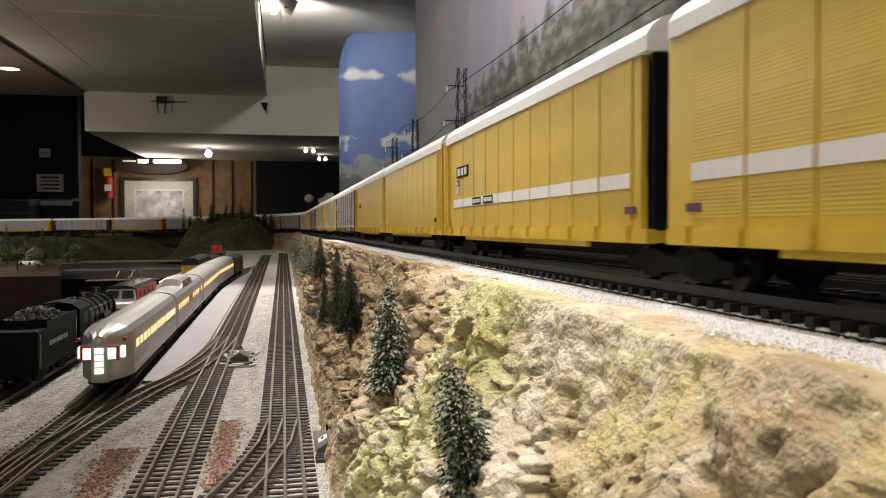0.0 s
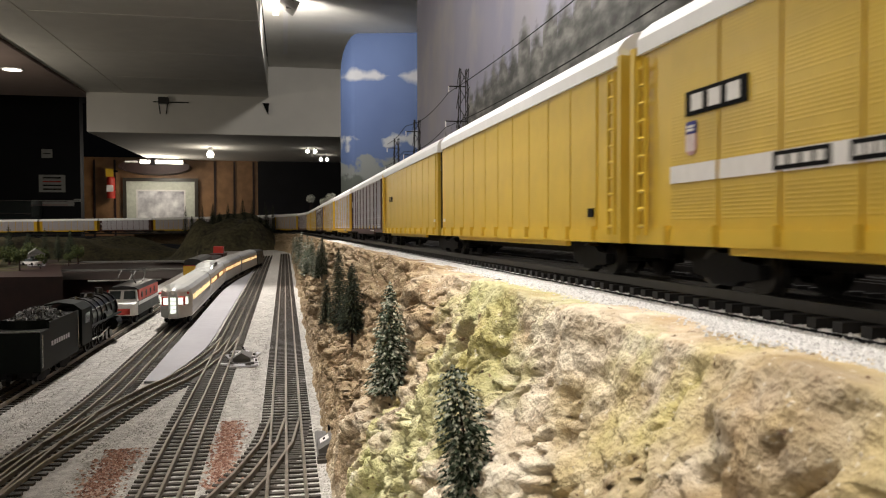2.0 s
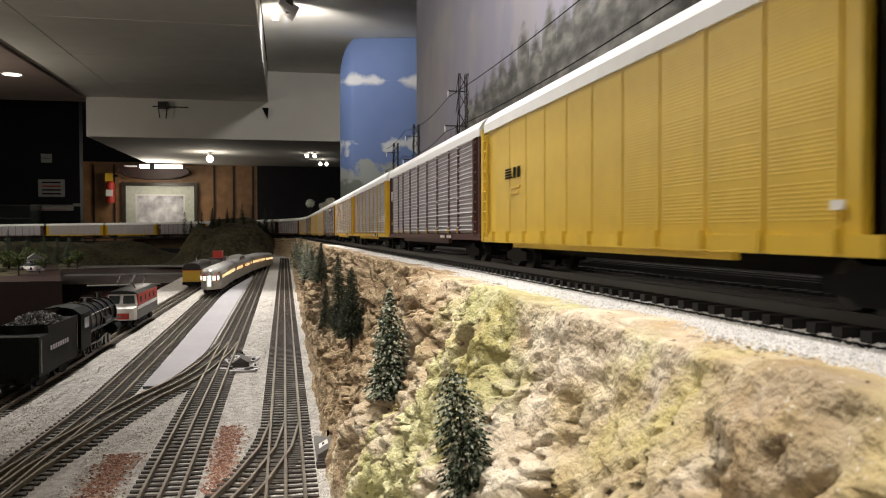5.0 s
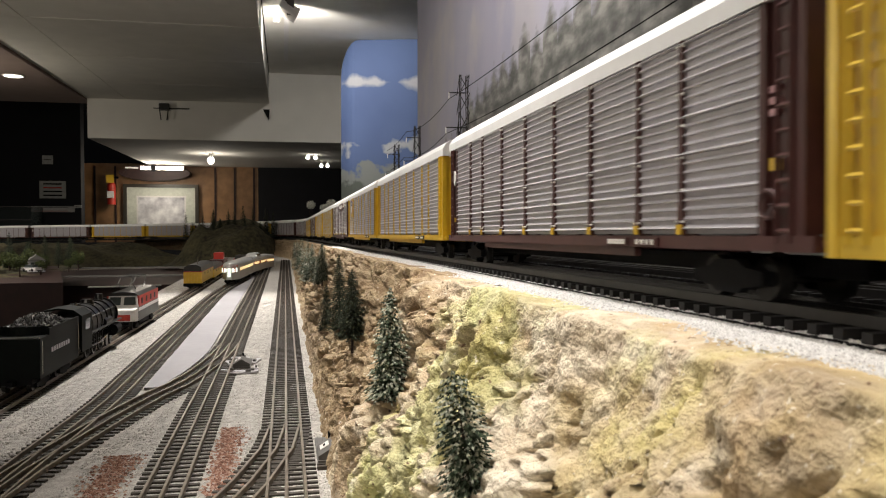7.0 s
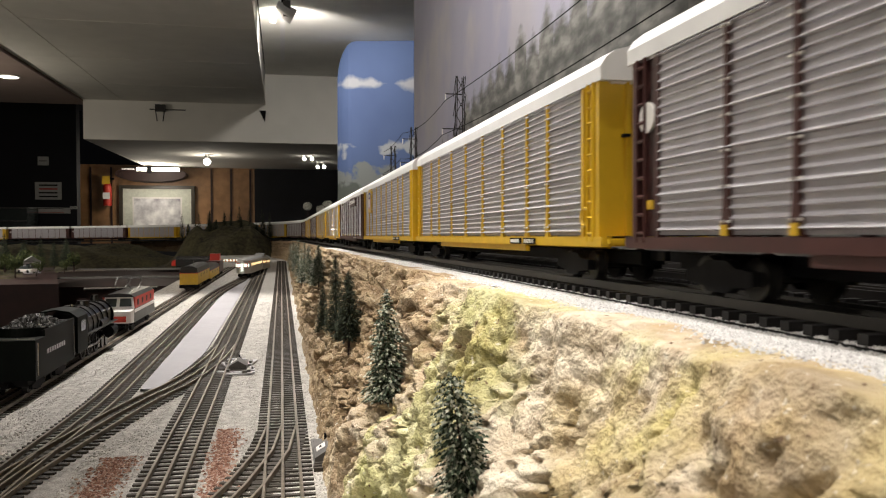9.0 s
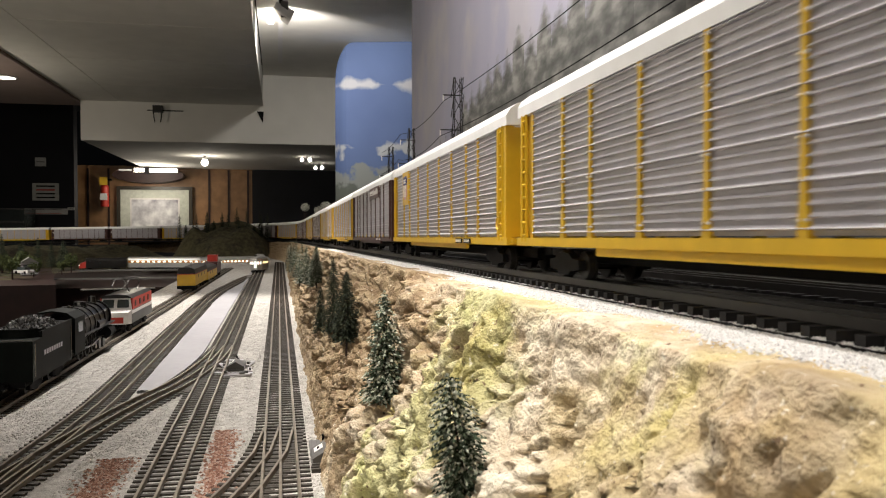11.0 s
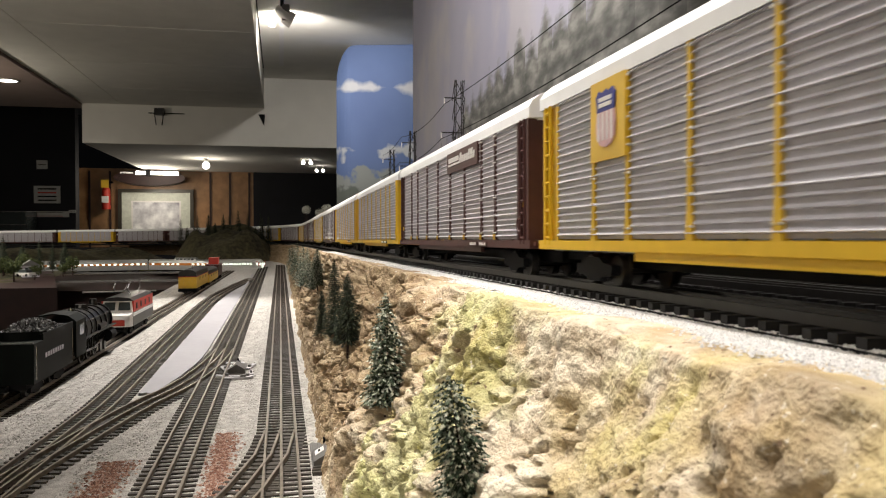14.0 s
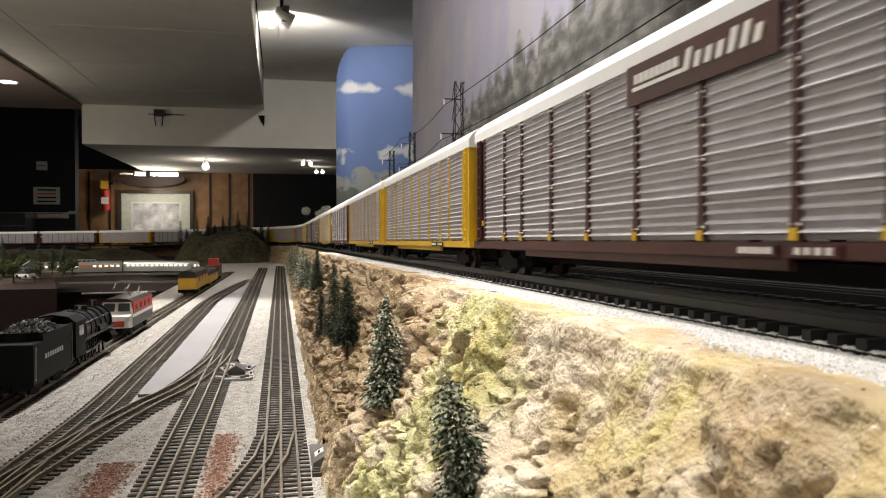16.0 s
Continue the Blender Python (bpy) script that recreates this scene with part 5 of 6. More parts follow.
def steam_tender():
    ob = thing("tender", "dark green steam engine tender heaped with coal", "tender", at=on_side_track(0.661), rz=-1.2)
    w, hl = 0.0185, 0.050
    part("tank", boxes((-w, w, -hl, hl, 0.0110, 0.0400)), STEAM_GREEN, ob)
    for side in (-1, 1):
        part("side_flare", boxes((*sorted((side * w, side * (w - 0.0012))), -hl + 0.022, hl, 0.0400, 0.0450)), STEAM_GREEN, ob)
        for i in range(8):
            y = -0.024 + i * 0.0060
            part("mark", boxes((*sorted((side * w, side * (w + 0.0003))), y, y + 0.0038, 0.0265, 0.0300)), GREY_STEEL, ob)
        bm = bmesh.new()
        rod(bm, (side * (w + 0.001), hl - 0.006, 0.014), (side * (w + 0.001), hl - 0.006, 0.040), 0.0005, 6)
        part("handrail", bm, CHROME, ob)
        bm = bmesh.new()
        rod(bm, (side * (w + 0.001), -hl + 0.002, 0.014), (side * (w + 0.001), -hl + 0.002, 0.038), 0.0005, 6)
        part("handrail", bm, CHROME, ob)
    bm = bmesh.new()
    n = 14
    lo = [bm.verts.new((w * math.cos(math.pi * i / n), -hl + 0.030 - 0.012 * math.sin(math.pi * i / n), 0.0400)) for i in range(n + 1)]
    hi = [bm.verts.new((v.co.x, v.co.y + 0.002, 0.0462)) for v in lo]
    for i in range(n):
        bm.faces.new((lo[i], lo[i + 1], hi[i + 1], hi[i]))
    part("coal_board", bm, STEAM_GREEN, ob)
    bm = bmesh.new()
    rod(bm, (-w, -hl - 0.001, 0.0410), (w, -hl - 0.001, 0.0410), 0.0006, 6)
    part("rear_rail", bm, CHROME, ob)
    rnd = random.Random(5)
    verts, faces = [], []
    for _ in range(900):
        u, v = rnd.uniform(-1, 1), rnd.random()
        c = Vector((u * w * 0.92, -hl + 0.026 + v * (2 * hl - 0.03), 0.0420 + 0.0105 * (1 - u * u) * math.sin(math.pi * min(1, v * 0.85 + 0.15))))
        q, s = len(verts), 0.0016
        verts += [tuple(c + Vector((rnd.uniform(-s, s), rnd.uniform(-s, s), rnd.uniform(-s, s)))) for _ in range(4)]
        faces += [(q, q + 1, q + 2), (q + 1, q + 2, q + 3), (q, q + 2, q + 3), (q, q + 1, q + 3)]
    me = bpy.data.meshes.new("coal")
    me.from_pydata(verts, [], faces)
    me.transform(Matrix.Scale(LAY, 4))
    me.materials.append(COAL)
    tagged(part("coal", me, None, ob, "black coal with glints painted as pale lumps"), kind="stuff")
    part("coal_bed", boxes((-w + 0.0013, w - 0.0013, -hl + 0.024, hl - 0.001, 0.0400, 0.0440)), BLACK, ob)
    part("frame", boxes((-0.013, 0.013, -hl, hl, 0.0070, 0.0110)), BLACK, ob)
    part("coupler", boxes((-0.002, 0.002, -hl - 0.008, -hl, 0.0070, 0.0105)), BLACK, ob)
    for y in (-0.028, 0.027):
        truck(ob, y)
    return ob


def steam_engine():
    ob = thing("steam_engine", "black steam locomotive with silvery boiler top and cab", "locomotive", at=on_side_track(0.793), rz=-1.2)
    ob.scale = (1, 0.80, 1)
    bm = bmesh.new()
    for y0, y1, r0, r1 in ((-0.050, 0.030, 0.0165, 0.0155), (0.030, 0.092, 0.0155, 0.0145), (0.092, 0.100, 0.0140, 0.0120)):
        rod(bm, (0, y0, 0.0310), (0, y1, 0.0310), r0, 24, r1)
    part("boiler", bm, ENGINE_BLACK, ob, smooth=False)
    for y in (-0.035, -0.012, 0.010, 0.035, 0.060, 0.088):
        bm = bmesh.new()
        rod(bm, (0, y - 0.0008, 0.0310), (0, y + 0.0008, 0.0310), 0.0169 - 0.012 * (y + 0.05) * 0.15, 24)
        part("boiler_band", bm, ENGINE_BLACK, ob)
    bm = bmesh.new()
    prof = [(-0.0185, 0.0130), (-0.0185, 0.0440), (-0.0120, 0.0490), (0, 0.0508), (0.0120, 0.0490), (0.0185, 0.0440), (0.0185, 0.0130)]
    prof += [(x * 0.92, z - 0.0012 if z > 0.02 else z) for x, z in prof[::-1]]
    sweep(bm, prof, -0.090, -0.050)
    part("cab", bm, STEAM_GREEN, ob)
    part("cab_front", boxes((-0.0165, 0.0165, -0.0520, -0.0505, 0.0130, 0.0430)), BLACK, ob)
    for side in (-1, 1):
        part("cab_window", boxes((*sorted((side * 0.0186, side * 0.0189)), -0.078, -0.060, 0.0310, 0.0400)), GLASS, ob)
        part("running_board", boxes((*sorted((side * 0.0120, side * 0.0185)), -0.050, 0.098, 0.0245, 0.0255)), ENGINE_BLACK, ob)
        for y in (-0.030, 0.000, 0.030):
            spoked_wheel(ob, side * 0.0095, y, 0.0125)
        for y in (0.062, 0.082):
            bm = bmesh.new()
            rod(bm, (side * 0.0085, y, 0.0062), (side * 0.0102, y, 0.0062), 0.0062, 14)
            part("pony_wheel", bm, ENGINE_BLACK, ob)
        bm = bmesh.new()
        rod(bm, (side * 0.0125, -0.032, 0.0110), (side * 0.0125, 0.032, 0.0095), 0.0012, 6)
        rod(bm, (side * 0.0135, 0.000, 0.0100), (side * 0.0135, 0.066, 0.0150), 0.0009, 6)
        part("side_rod", bm, CHROME, ob, "bright side rod")
        bm = bmesh.new()
        rod(bm, (side * 0.0145, 0.066, 0.0160), (side * 0.0145, 0.092, 0.0160), 0.0058, 14)
        part("cylinder", bm, BLACK, ob)
        bm = bmesh.new()
        rod(bm, (side * 0.0140, 0.020, 0.0280), (side * 0.0140, 0.052, 0.0280), 0.0042, 12)
        part("air_tank", bm, ENGINE_BLACK, ob)
        bm = bmesh.new()
        rod(bm, (side * 0.0150, -0.048, 0.0385), (side * 0.0140, 0.090, 0.0385), 0.0004, 5)
        part("handrail", bm, CHROME, ob)
    for y, r, h in ((-0.030, 0.0060, 0.0500), (0.022, 0.0070, 0.0505), (0.078, 0.0045, 0.0520)):
        bm = bmesh.new()
        rod(bm, (0, y, 0.0430), (0, y, h), r, 14, r * 0.8)
        part("dome" if r > 0.005 else "chimney", bm, ENGINE_BLACK, ob)
    bm = bmesh.new()
    rod(bm, (0.004, -0.044, 0.0460), (0.004, -0.044, 0.0520), 0.0012, 8)
    part("whistle", bm, CHROME, ob, "brass whistle")
    part("frame", boxes((-0.007, 0.007, -0.085, 0.100, 0.0090, 0.0160)), BLACK, ob)
    return ob


def cab_engine():
    """A boxy red, white and grey engine with a raked two-pane windscreen."""
    ob = thing("electric_engine", "red, white and grey electric locomotive with pantograph", "locomotive", at=on_side_track(1.018), rz=-1.2)
    ob.scale = (1, 0.66, 1)
    w, hl = 0.0180, 0.105
    grey = mat("engine_grey", (0.10, 0.105, 0.10), 0.5, vary=0.15)
    part("lower_body", boxes((-w, w, -hl + 0.014, hl, 0.0115, 0.0270)), grey, ob)
    part("upper_body", boxes((-w * 0.98, w * 0.98, -hl + 0.026, hl - 0.001, 0.0270, 0.0400)), RED, ob, "red upper side")
    part("white_stripe", boxes((-w - 0.0003, w + 0.0003, -hl + 0.016, hl - 0.004, 0.0225, 0.0262)), WHITE, ob, "white stripe")
    bm = bmesh.new()
    sweep(bm, [(-w * 0.97, 0.0400), (-w * 0.7, 0.0432), (0, 0.0445), (w * 0.7, 0.0432), (w * 0.97, 0.0400)], -hl + 0.024, hl - 0.002)
    part("roof", bm, ENGINE_BLACK, ob)
    bm = bmesh.new()
    rows = [(-hl, 0.62, 0.0115, 0.0205), (-hl + 0.003, 0.88, 0.0115, 0.0245), (-hl + 0.0145, 1.0, 0.0115, 0.0270)]
    prev = None
    for y, k, z0, z1 in rows:
        row = [bm.verts.new(c) for c in ((-w * k, y, z0), (-w * k, y, z1), (w * k, y, z1), (w * k, y, z0))]
        if prev:
            for i in range(4):
                bm.faces.new((prev[i], prev[(i + 1) % 4], row[(i + 1) % 4], row[i]))
        else:
            bm.faces.new(row)
        prev = row
    part("nose", bm, WHITE, ob, "white nose")
    part("nose_panel", boxes((-w * 0.60, w * 0.60, -hl - 0.0006, -hl + 0.0002, 0.0128, 0.0195)), RED, ob, "red nose panel")
    bm = bmesh.new()
    v = [bm.verts.new(c) for c in ((-w * 0.95, -hl + 0.0145, 0.0270), (w * 0.95, -hl + 0.0145, 0.0270), (w * 0.85, -hl + 0.0255, 0.0400), (-w * 0.85, -hl + 0.0255, 0.0400), (-w * 0.95, -hl + 0.027, 0.0270), (w * 0.95, -hl + 0.027, 0.0270), (w * 0.85, -hl + 0.027, 0.0400), (-w * 0.85, -hl + 0.027, 0.0400))]
    for f in ((0, 1, 2, 3), (0, 3, 7, 4), (1, 5, 6, 2), (3, 2, 6, 7)):
        bm.faces.new([v[i] for i in f])
    part("windscreen_frame", bm, WHITE, ob, "white windscreen frame")
    for side in (-1, 1):
        bm = bmesh.new()
        q = [(side * w * a, -hl + 0.0145 + 0.0110 * u - 0.0005, 0.0270 + 0.0130 * u + 0.0004) for a, u in ((0.10, 0.18), (0.84, 0.18), (0.76, 0.86), (0.10, 0.86))]
        bm.faces.new([bm.verts.new(c) for c in q])
        part("windscreen", bm, GLASS, ob)
        for i in range(4):
            y = -0.060 + i * 0.040
            part("side_window", boxes((*sorted((side * w * 0.98, side * (w + 0.0002))), y, y + 0.010, 0.0300, 0.0365)), DARK_METAL, ob)
    for y0, y1, z0, z1 in ((-0.03, -0.06, 0.045, 0.053), (-0.06, -0.03, 0.053, 0.060), (0.03, 0.06, 0.045, 0.053), (0.06, 0.03, 0.053, 0.060)):
        for x in (-0.008, 0.008):
            bm = bmesh.new()
            rod(bm, (x, y0, z0), (x, y1, z1), 0.0005, 5)
            part("pantograph_arm", bm, DARK_METAL, ob)
    for y in (-0.03, 0.03):
        bm = bmesh.new()
        rod(bm, (-0.012, y, 0.060), (0.012, y, 0.060), 0.0006, 5)
        part("contact_bar", bm, DARK_METAL, ob)
    for y in (-0.07, 0.07):
        truck(ob, y)
    part("underframe", boxes((-0.013, 0.013, -0.045, 0.045, 0.0040, 0.0114)), BLACK, ob)
    return ob


def hood_engine(s, label):
    ob = thing("diesel_engine", label, "locomotive", "yellow diesel engines", at=on_side_track(s), rz=-1.2)
    w, hl = 0.0165, 0.100
    part("lower_body", boxes((-w, w, -hl, hl, 0.0120, 0.0340)), RACK_YELLOW, ob)
    grey = M["engine_grey"]
    bm = bmesh.new()
    sweep(bm, [(-w, 0.0341), (-w * 0.9, 0.0430), (-w * 0.5, 0.0462), (0, 0.0470), (w * 0.5, 0.0462), (w * 0.9, 0.0430), (w, 0.0341)], -hl + 0.001, hl - 0.001)
    part("roof", bm, DARK_METAL, ob, "dark grey roof")
    part("red_line", boxes((-w - 0.0003, w + 0.0003, -hl - 0.0003, hl, 0.0330, 0.0342)), RED, ob)
    for i in range(6):
        x = -w * 0.8 + i * w * 0.32
        part("end_rib", boxes((x - 0.0004, x + 0.0004, -hl - 0.0008, -hl, 0.0135, 0.0325)), RACK_YELLOW, ob)
    for side in (-1, 1):
        for i in range(3):
            y = -0.05 + i * 0.05
            bm = bmesh.new()
            rod(bm, (side * w, y, 0.0285), (side * (w + 0.0004), y, 0.0285), 0.0035, 12)
            part("porthole", bm, GLASS, ob)
    part("buffer_beam", boxes((-w, w, -hl - 0.003, -hl, 0.0060, 0.0120)), BLACK, ob)
    bm = bmesh.new()
    rod(bm, (0.004, -0.06, 0.046), (0.004, -0.06, 0.056), 0.0006, 6)
    part("aerial", bm, CHROME, ob)
    for y in (-0.06, 0.06):
        truck(ob, y)
    return ob


steam_tender()
steam_engine()
cab_engine()
hood_engine(1.65, "yellow diesel engine with a grey roof in the yard")
hood_engine(1.86, "yellow diesel engine with a grey roof in the yard").scale = (1, 1, 0.78)
car = thing("caboose", "small red car behind the yellow engines", "rail car", at=on_side_track(2.03), rz=-1.2)
part("body", boxes((-0.015, 0.015, -0.05, 0.05, 0.0110, 0.0360)), BROWN, car)
part("roof", boxes((-0.0165, 0.0165, -0.053, 0.053, 0.0360, 0.0380)), BROWN, car)
part("cupola", boxes((-0.0115, 0.0115, -0.014, 0.014, 0.0380, 0.0540)), RED, car, "bright red cupola")
for y in (-0.03, 0.03):
    truck(car, y)


# ---- far scenery ----
def heap(name, label, material, cx, cy, rx, ry, z0, h, nx=48, ny=24, seed=0, flat=0.25):
    bm = bmesh.new()
    g = []
    for j in range(ny + 1):
        row = []
        for i in range(nx + 1):
            u, v = i / nx * 2 - 1, j / ny * 2 - 1
            r = math.hypot(u, v)
            k = 1 if r < flat else max(0.0, 1 - (r - flat) / (1 - flat))
            k = k * k * (3 - 2 * k)
            p = Vector((cx + u * rx, cy + v * ry, 0))
            z = z0 + h * k * (1 + 0.35 * noise.noise(p * 9 + Vector((seed, 0, 0)))) + 0.006 * noise.noise(p * 40)
            row.append(bm.verts.new((p.x, p.y, z)))
        g.append(row)
    for j in range(ny):
        for i in range(nx):
            bm.faces.new((g[j][i], g[j][i + 1], g[j + 1][i + 1], g[j + 1][i]))
    return thing(name, label, "hill", kind="structure", bm=bm, material=material, smooth=True)


heap("hill", "dark scenery hill with conifers behind the yard", HILL, -0.22, 3.42, 0.26, 0.30, -0.16, 0.155, seed=3, flat=0.45)
heap("hill_left", "olive scenery slope under the far track", HILL, -1.4, 3.75, 1.25, 0.50, -0.20, 0.105, seed=8, flat=0.55)
block("layout_skirt", "dark skirt closing the far side of the layout", UNLIT_BLACK, -5.0, 1.0, 8.85, 8.9, 0.0, 1.02)
rnd = random.Random(11)
for k in range(16):
    x = -0.40 + 0.36 * k / 15 + rnd.uniform(-0.01, 0.01)
    conifer((x, 3.40 + rnd.uniform(-0.05, 0.05), -0.02 - 0.05 * abs((x + 0.22) / 0.2) ** 2), rnd.uniform(0.05, 0.12), rnd.uniform(0.012, 0.018), 40 + k, "dark model conifer on the far hill", NEEDLE_DARK)


def bench(name, label, material, *b):
    return thing(name, label, "bench", kind="structure", bm=boxes(b), material=material)


bm = bmesh.new()
lo = [bm.verts.new((x, y, -0.52)) for x, y in ((-2.4, 1.85), (-0.475, 1.85), (-0.68, 2.60), (-2.4, 2.60))]
hi = [bm.verts.new((v.co.x, v.co.y, -0.125)) for v in lo]
bm.faces.new(hi)
for i in range(4):
    bm.faces.new((lo[i], lo[(i + 1) % 4], hi[(i + 1) % 4], hi[i]))
thing("town_bench", "dark red fascia of the town's bench", "bench", kind="structure", bm=bm, material=FASCIA)
bench("yard_bench", "dark bench under the yard", FASCIA, -0.236, 0.20, -0.30, 3.28, -0.52, -0.1275)
bench("loop_bench", "dark bench under the loop", FASCIA, -2.2, -0.30, 2.40, 4.6, -0.52, -0.172)
for z, y in ((-0.142, 2.36), (-0.132, 2.62)):
    bench("ledge", "pale worn ledge under the far loop", GREY_PLASTIC, -0.62, -0.245, y, y + 0.03, z - 0.004, z)
bm = bmesh.new()
rod(bm, (-0.47, 2.05, -0.152), (-0.30, 2.05, -0.150), 0.0035, 12)
thing("metal_tube", "pale metal tube lying under the loop", "tube", bm=bm, material=CHROME)
heap("town_ground", "olive ground of the model town with a hill", HILL, -1.35, 2.24, 0.74, 0.37, -0.126, 0.016, seed=2, flat=0.6)
heap("town_hill", "olive hill with trees behind the town", HILL, -1.02, 2.50, 0.34, 0.16, -0.13, 0.075, seed=5, flat=0.2)


def house(x, y, w, d, h, wall, roofm, rz):
    ob = thing("model_house", "small pale model house with a pitched roof", "house", "model town", at=(x, y, -0.112), rz=rz)
    part("wall", boxes((-w, w, -d, d, -0.01, h)), wall, ob)
    bm = bmesh.new()
    sweep(bm, [(-w - 0.003, h), (0, h + w * 0.75), (w + 0.003, h)], -d - 0.003, d + 0.003)
    part("roof", bm, roofm, ob)
    for i in (-0.5, 0.5):
        part("window", boxes((w * i - 0.004, w * i + 0.004, -d - 0.0006, -d, h * 0.35, h * 0.75)), GLASS, ob)
    part("door", boxes((-0.0035, 0.0035, -d - 0.0008, -d, 0, h * 0.55)), BROWN, ob)
    return ob


house(-0.86, 2.12, 0.030, 0.022, 0.028, WHITE, GREY_PLASTIC, 12)
house(-0.74, 2.18, 0.022, 0.020, 0.024, SILVER, FASCIA, -8)
house(-1.04, 2.16, 0.026, 0.022, 0.030, WHITE, FASCIA, 5)
house(-0.64, 2.24, 0.020, 0.018, 0.020, GREY_STEEL, GREY_PLASTIC, 20)


def small_car(x, y, material, rz):
    ob = thing("model_car", "small parked model car in the town", "car", "model cars", at=(x, y, -0.111), rz=rz)
    part("body", boxes((-0.010, 0.010, -0.022, 0.022, 0.003, 0.0095)), material, ob)
    bm = bmesh.new()
    sweep(bm, [(-0.0095, 0.0095), (-0.0075, 0.0155), (0.0075, 0.0155), (0.0095, 0.0095)], -0.012, 0.012)
    part("cabin", bm, GLASS, ob)
    for sx in (-1, 1):
        for sy in (-0.013, 0.013):
            bm = bmesh.new()
            rod(bm, (sx * 0.0085, sy, 0.0036), (sx * 0.0105, sy, 0.0036), 0.0036, 10)
            part("wheel", bm, BLACK, ob)


for x, y, m_, rz in ((-0.77, 2.00, BLACK, 70), (-0.68, 1.97, DARK_METAL, 95), (-0.84, 1.95, BROWN, 80), (-0.60, 2.06, WHITE, 60)):
    small_car(x, y, m_, rz)
for x in (-0.845, -0.815):
    ob = thing("model_street_lamp", "thin lit model street lamp", "street lamp", "model lamps", at=(x, 2.02, -0.112))
    bm = bmesh.new()
    rod(bm, (0, 0, -0.01), (0, 0, 0.040), 0.0008, 6)
    part("post", bm, BLACK, ob)
    bm = bmesh.new()
    rod(bm, (0, 0, 0.040), (0, 0, 0.045), 0.0026, 8)
    part("globe", bm, GLOW_COOL, ob, "glowing globe")
for k in range(16):
    x, y = rnd.uniform(-1.15, -0.60), rnd.uniform(2.2, 2.55)
    conifer((x, y, -0.115 + (0.035 if abs(x + 1.02) < 0.18 and y > 2.40 else 0)), rnd.uniform(0.06, 0.13), rnd.uniform(0.014, 0.022), 70 + k, "dark model conifer behind the town", NEEDLE_DARK)
for k in range(30):
    bushy_tree((rnd.uniform(-1.1, -0.56), rnd.uniform(2.05, 2.55), -0.116), rnd.uniform(0.02, 0.045), rnd.uniform(0.012, 0.024), GREEN_LEAF, "olive model tree in the town", 20 + k)


# ---- power line along the wall ----
def pylon(x, y, z0, h):
    ob = thing("power_pylon", "grey lattice model pylon before the mural", "pylon", "power line", at=(x, y, z0))
    w = h * 0.035
    for sx in (-1, 1):
        for sy in (-1, 1):
            bm = bmesh.new()
            rod(bm, (sx * w, sy * w, 0), (sx * w * 0.5, sy * w * 0.5, h), 0.0010, 5)
            part("leg", bm, DARK_METAL, ob)
    for k in range(9):
        z, z2 = h * k / 9, h * (k + 1) / 9
        for sx in (-1, 1):
            for a, c in (((sx * w * 0.9, -w * 0.9, z), (-sx * w * 0.8, -w * 0.8, z2)), ((sx * w * 0.9, w * 0.9, z), (sx * w * 0.8, -w * 0.8, z2))):
                bm = bmesh.new()
                rod(bm, a, c, 0.0007, 4)
                part("brace", bm, DARK_METAL, ob)
    for k, l in ((0.70, 0.034), (0.90, 0.028)):
        part("cross_arm", boxes((-l, 0.006, -0.001, 0.001, h * k - 0.001, h * k + 0.001)), DARK_METAL, ob)
        bm = bmesh.new()
        rod(bm, (-l, 0, h * k), (-l, 0, h * k - 0.012), 0.0012, 6)
        part("insulator", bm, WHITE, ob)


PX = 0.335
for y, h in ((1.48, 0.33), (2.02, 0.30), (2.40, 0.29)):
    pylon(PX, y, -0.045, h)
for x, z in ((PX - 0.034, 0.174), (PX - 0.028, 0.240)):
    cu = bpy.data.curves.new("wire", "CURVE")
    cu.dimensions, cu.bevel_depth, cu.bevel_resolution = "3D", 0.0011, 1
    sp = cu.splines.new("POLY")
    sp.points.add(60)
    for k in range(61):
        y = 0.1 + 2.3 * k / 60
        seg = (y - 1.48) / 0.54 if y > 1.48 else (y - 0.2) / 1.28
        u = seg % 1.0
        sp.points[k].co = (x * LAY, y * LAY, (z + (0.02 if y < 1.48 else 0) * (1 - min(1, max(0, seg))) - 0.03 * 4 * u * (1 - u) * 0.5) * LAY, 1)
    ob = new("power_wire", cu)
    ob.location = EYE
    cu.materials.append(BLACK)
    tagged(ob, "thin black sagging power wire", "wire", "power line")


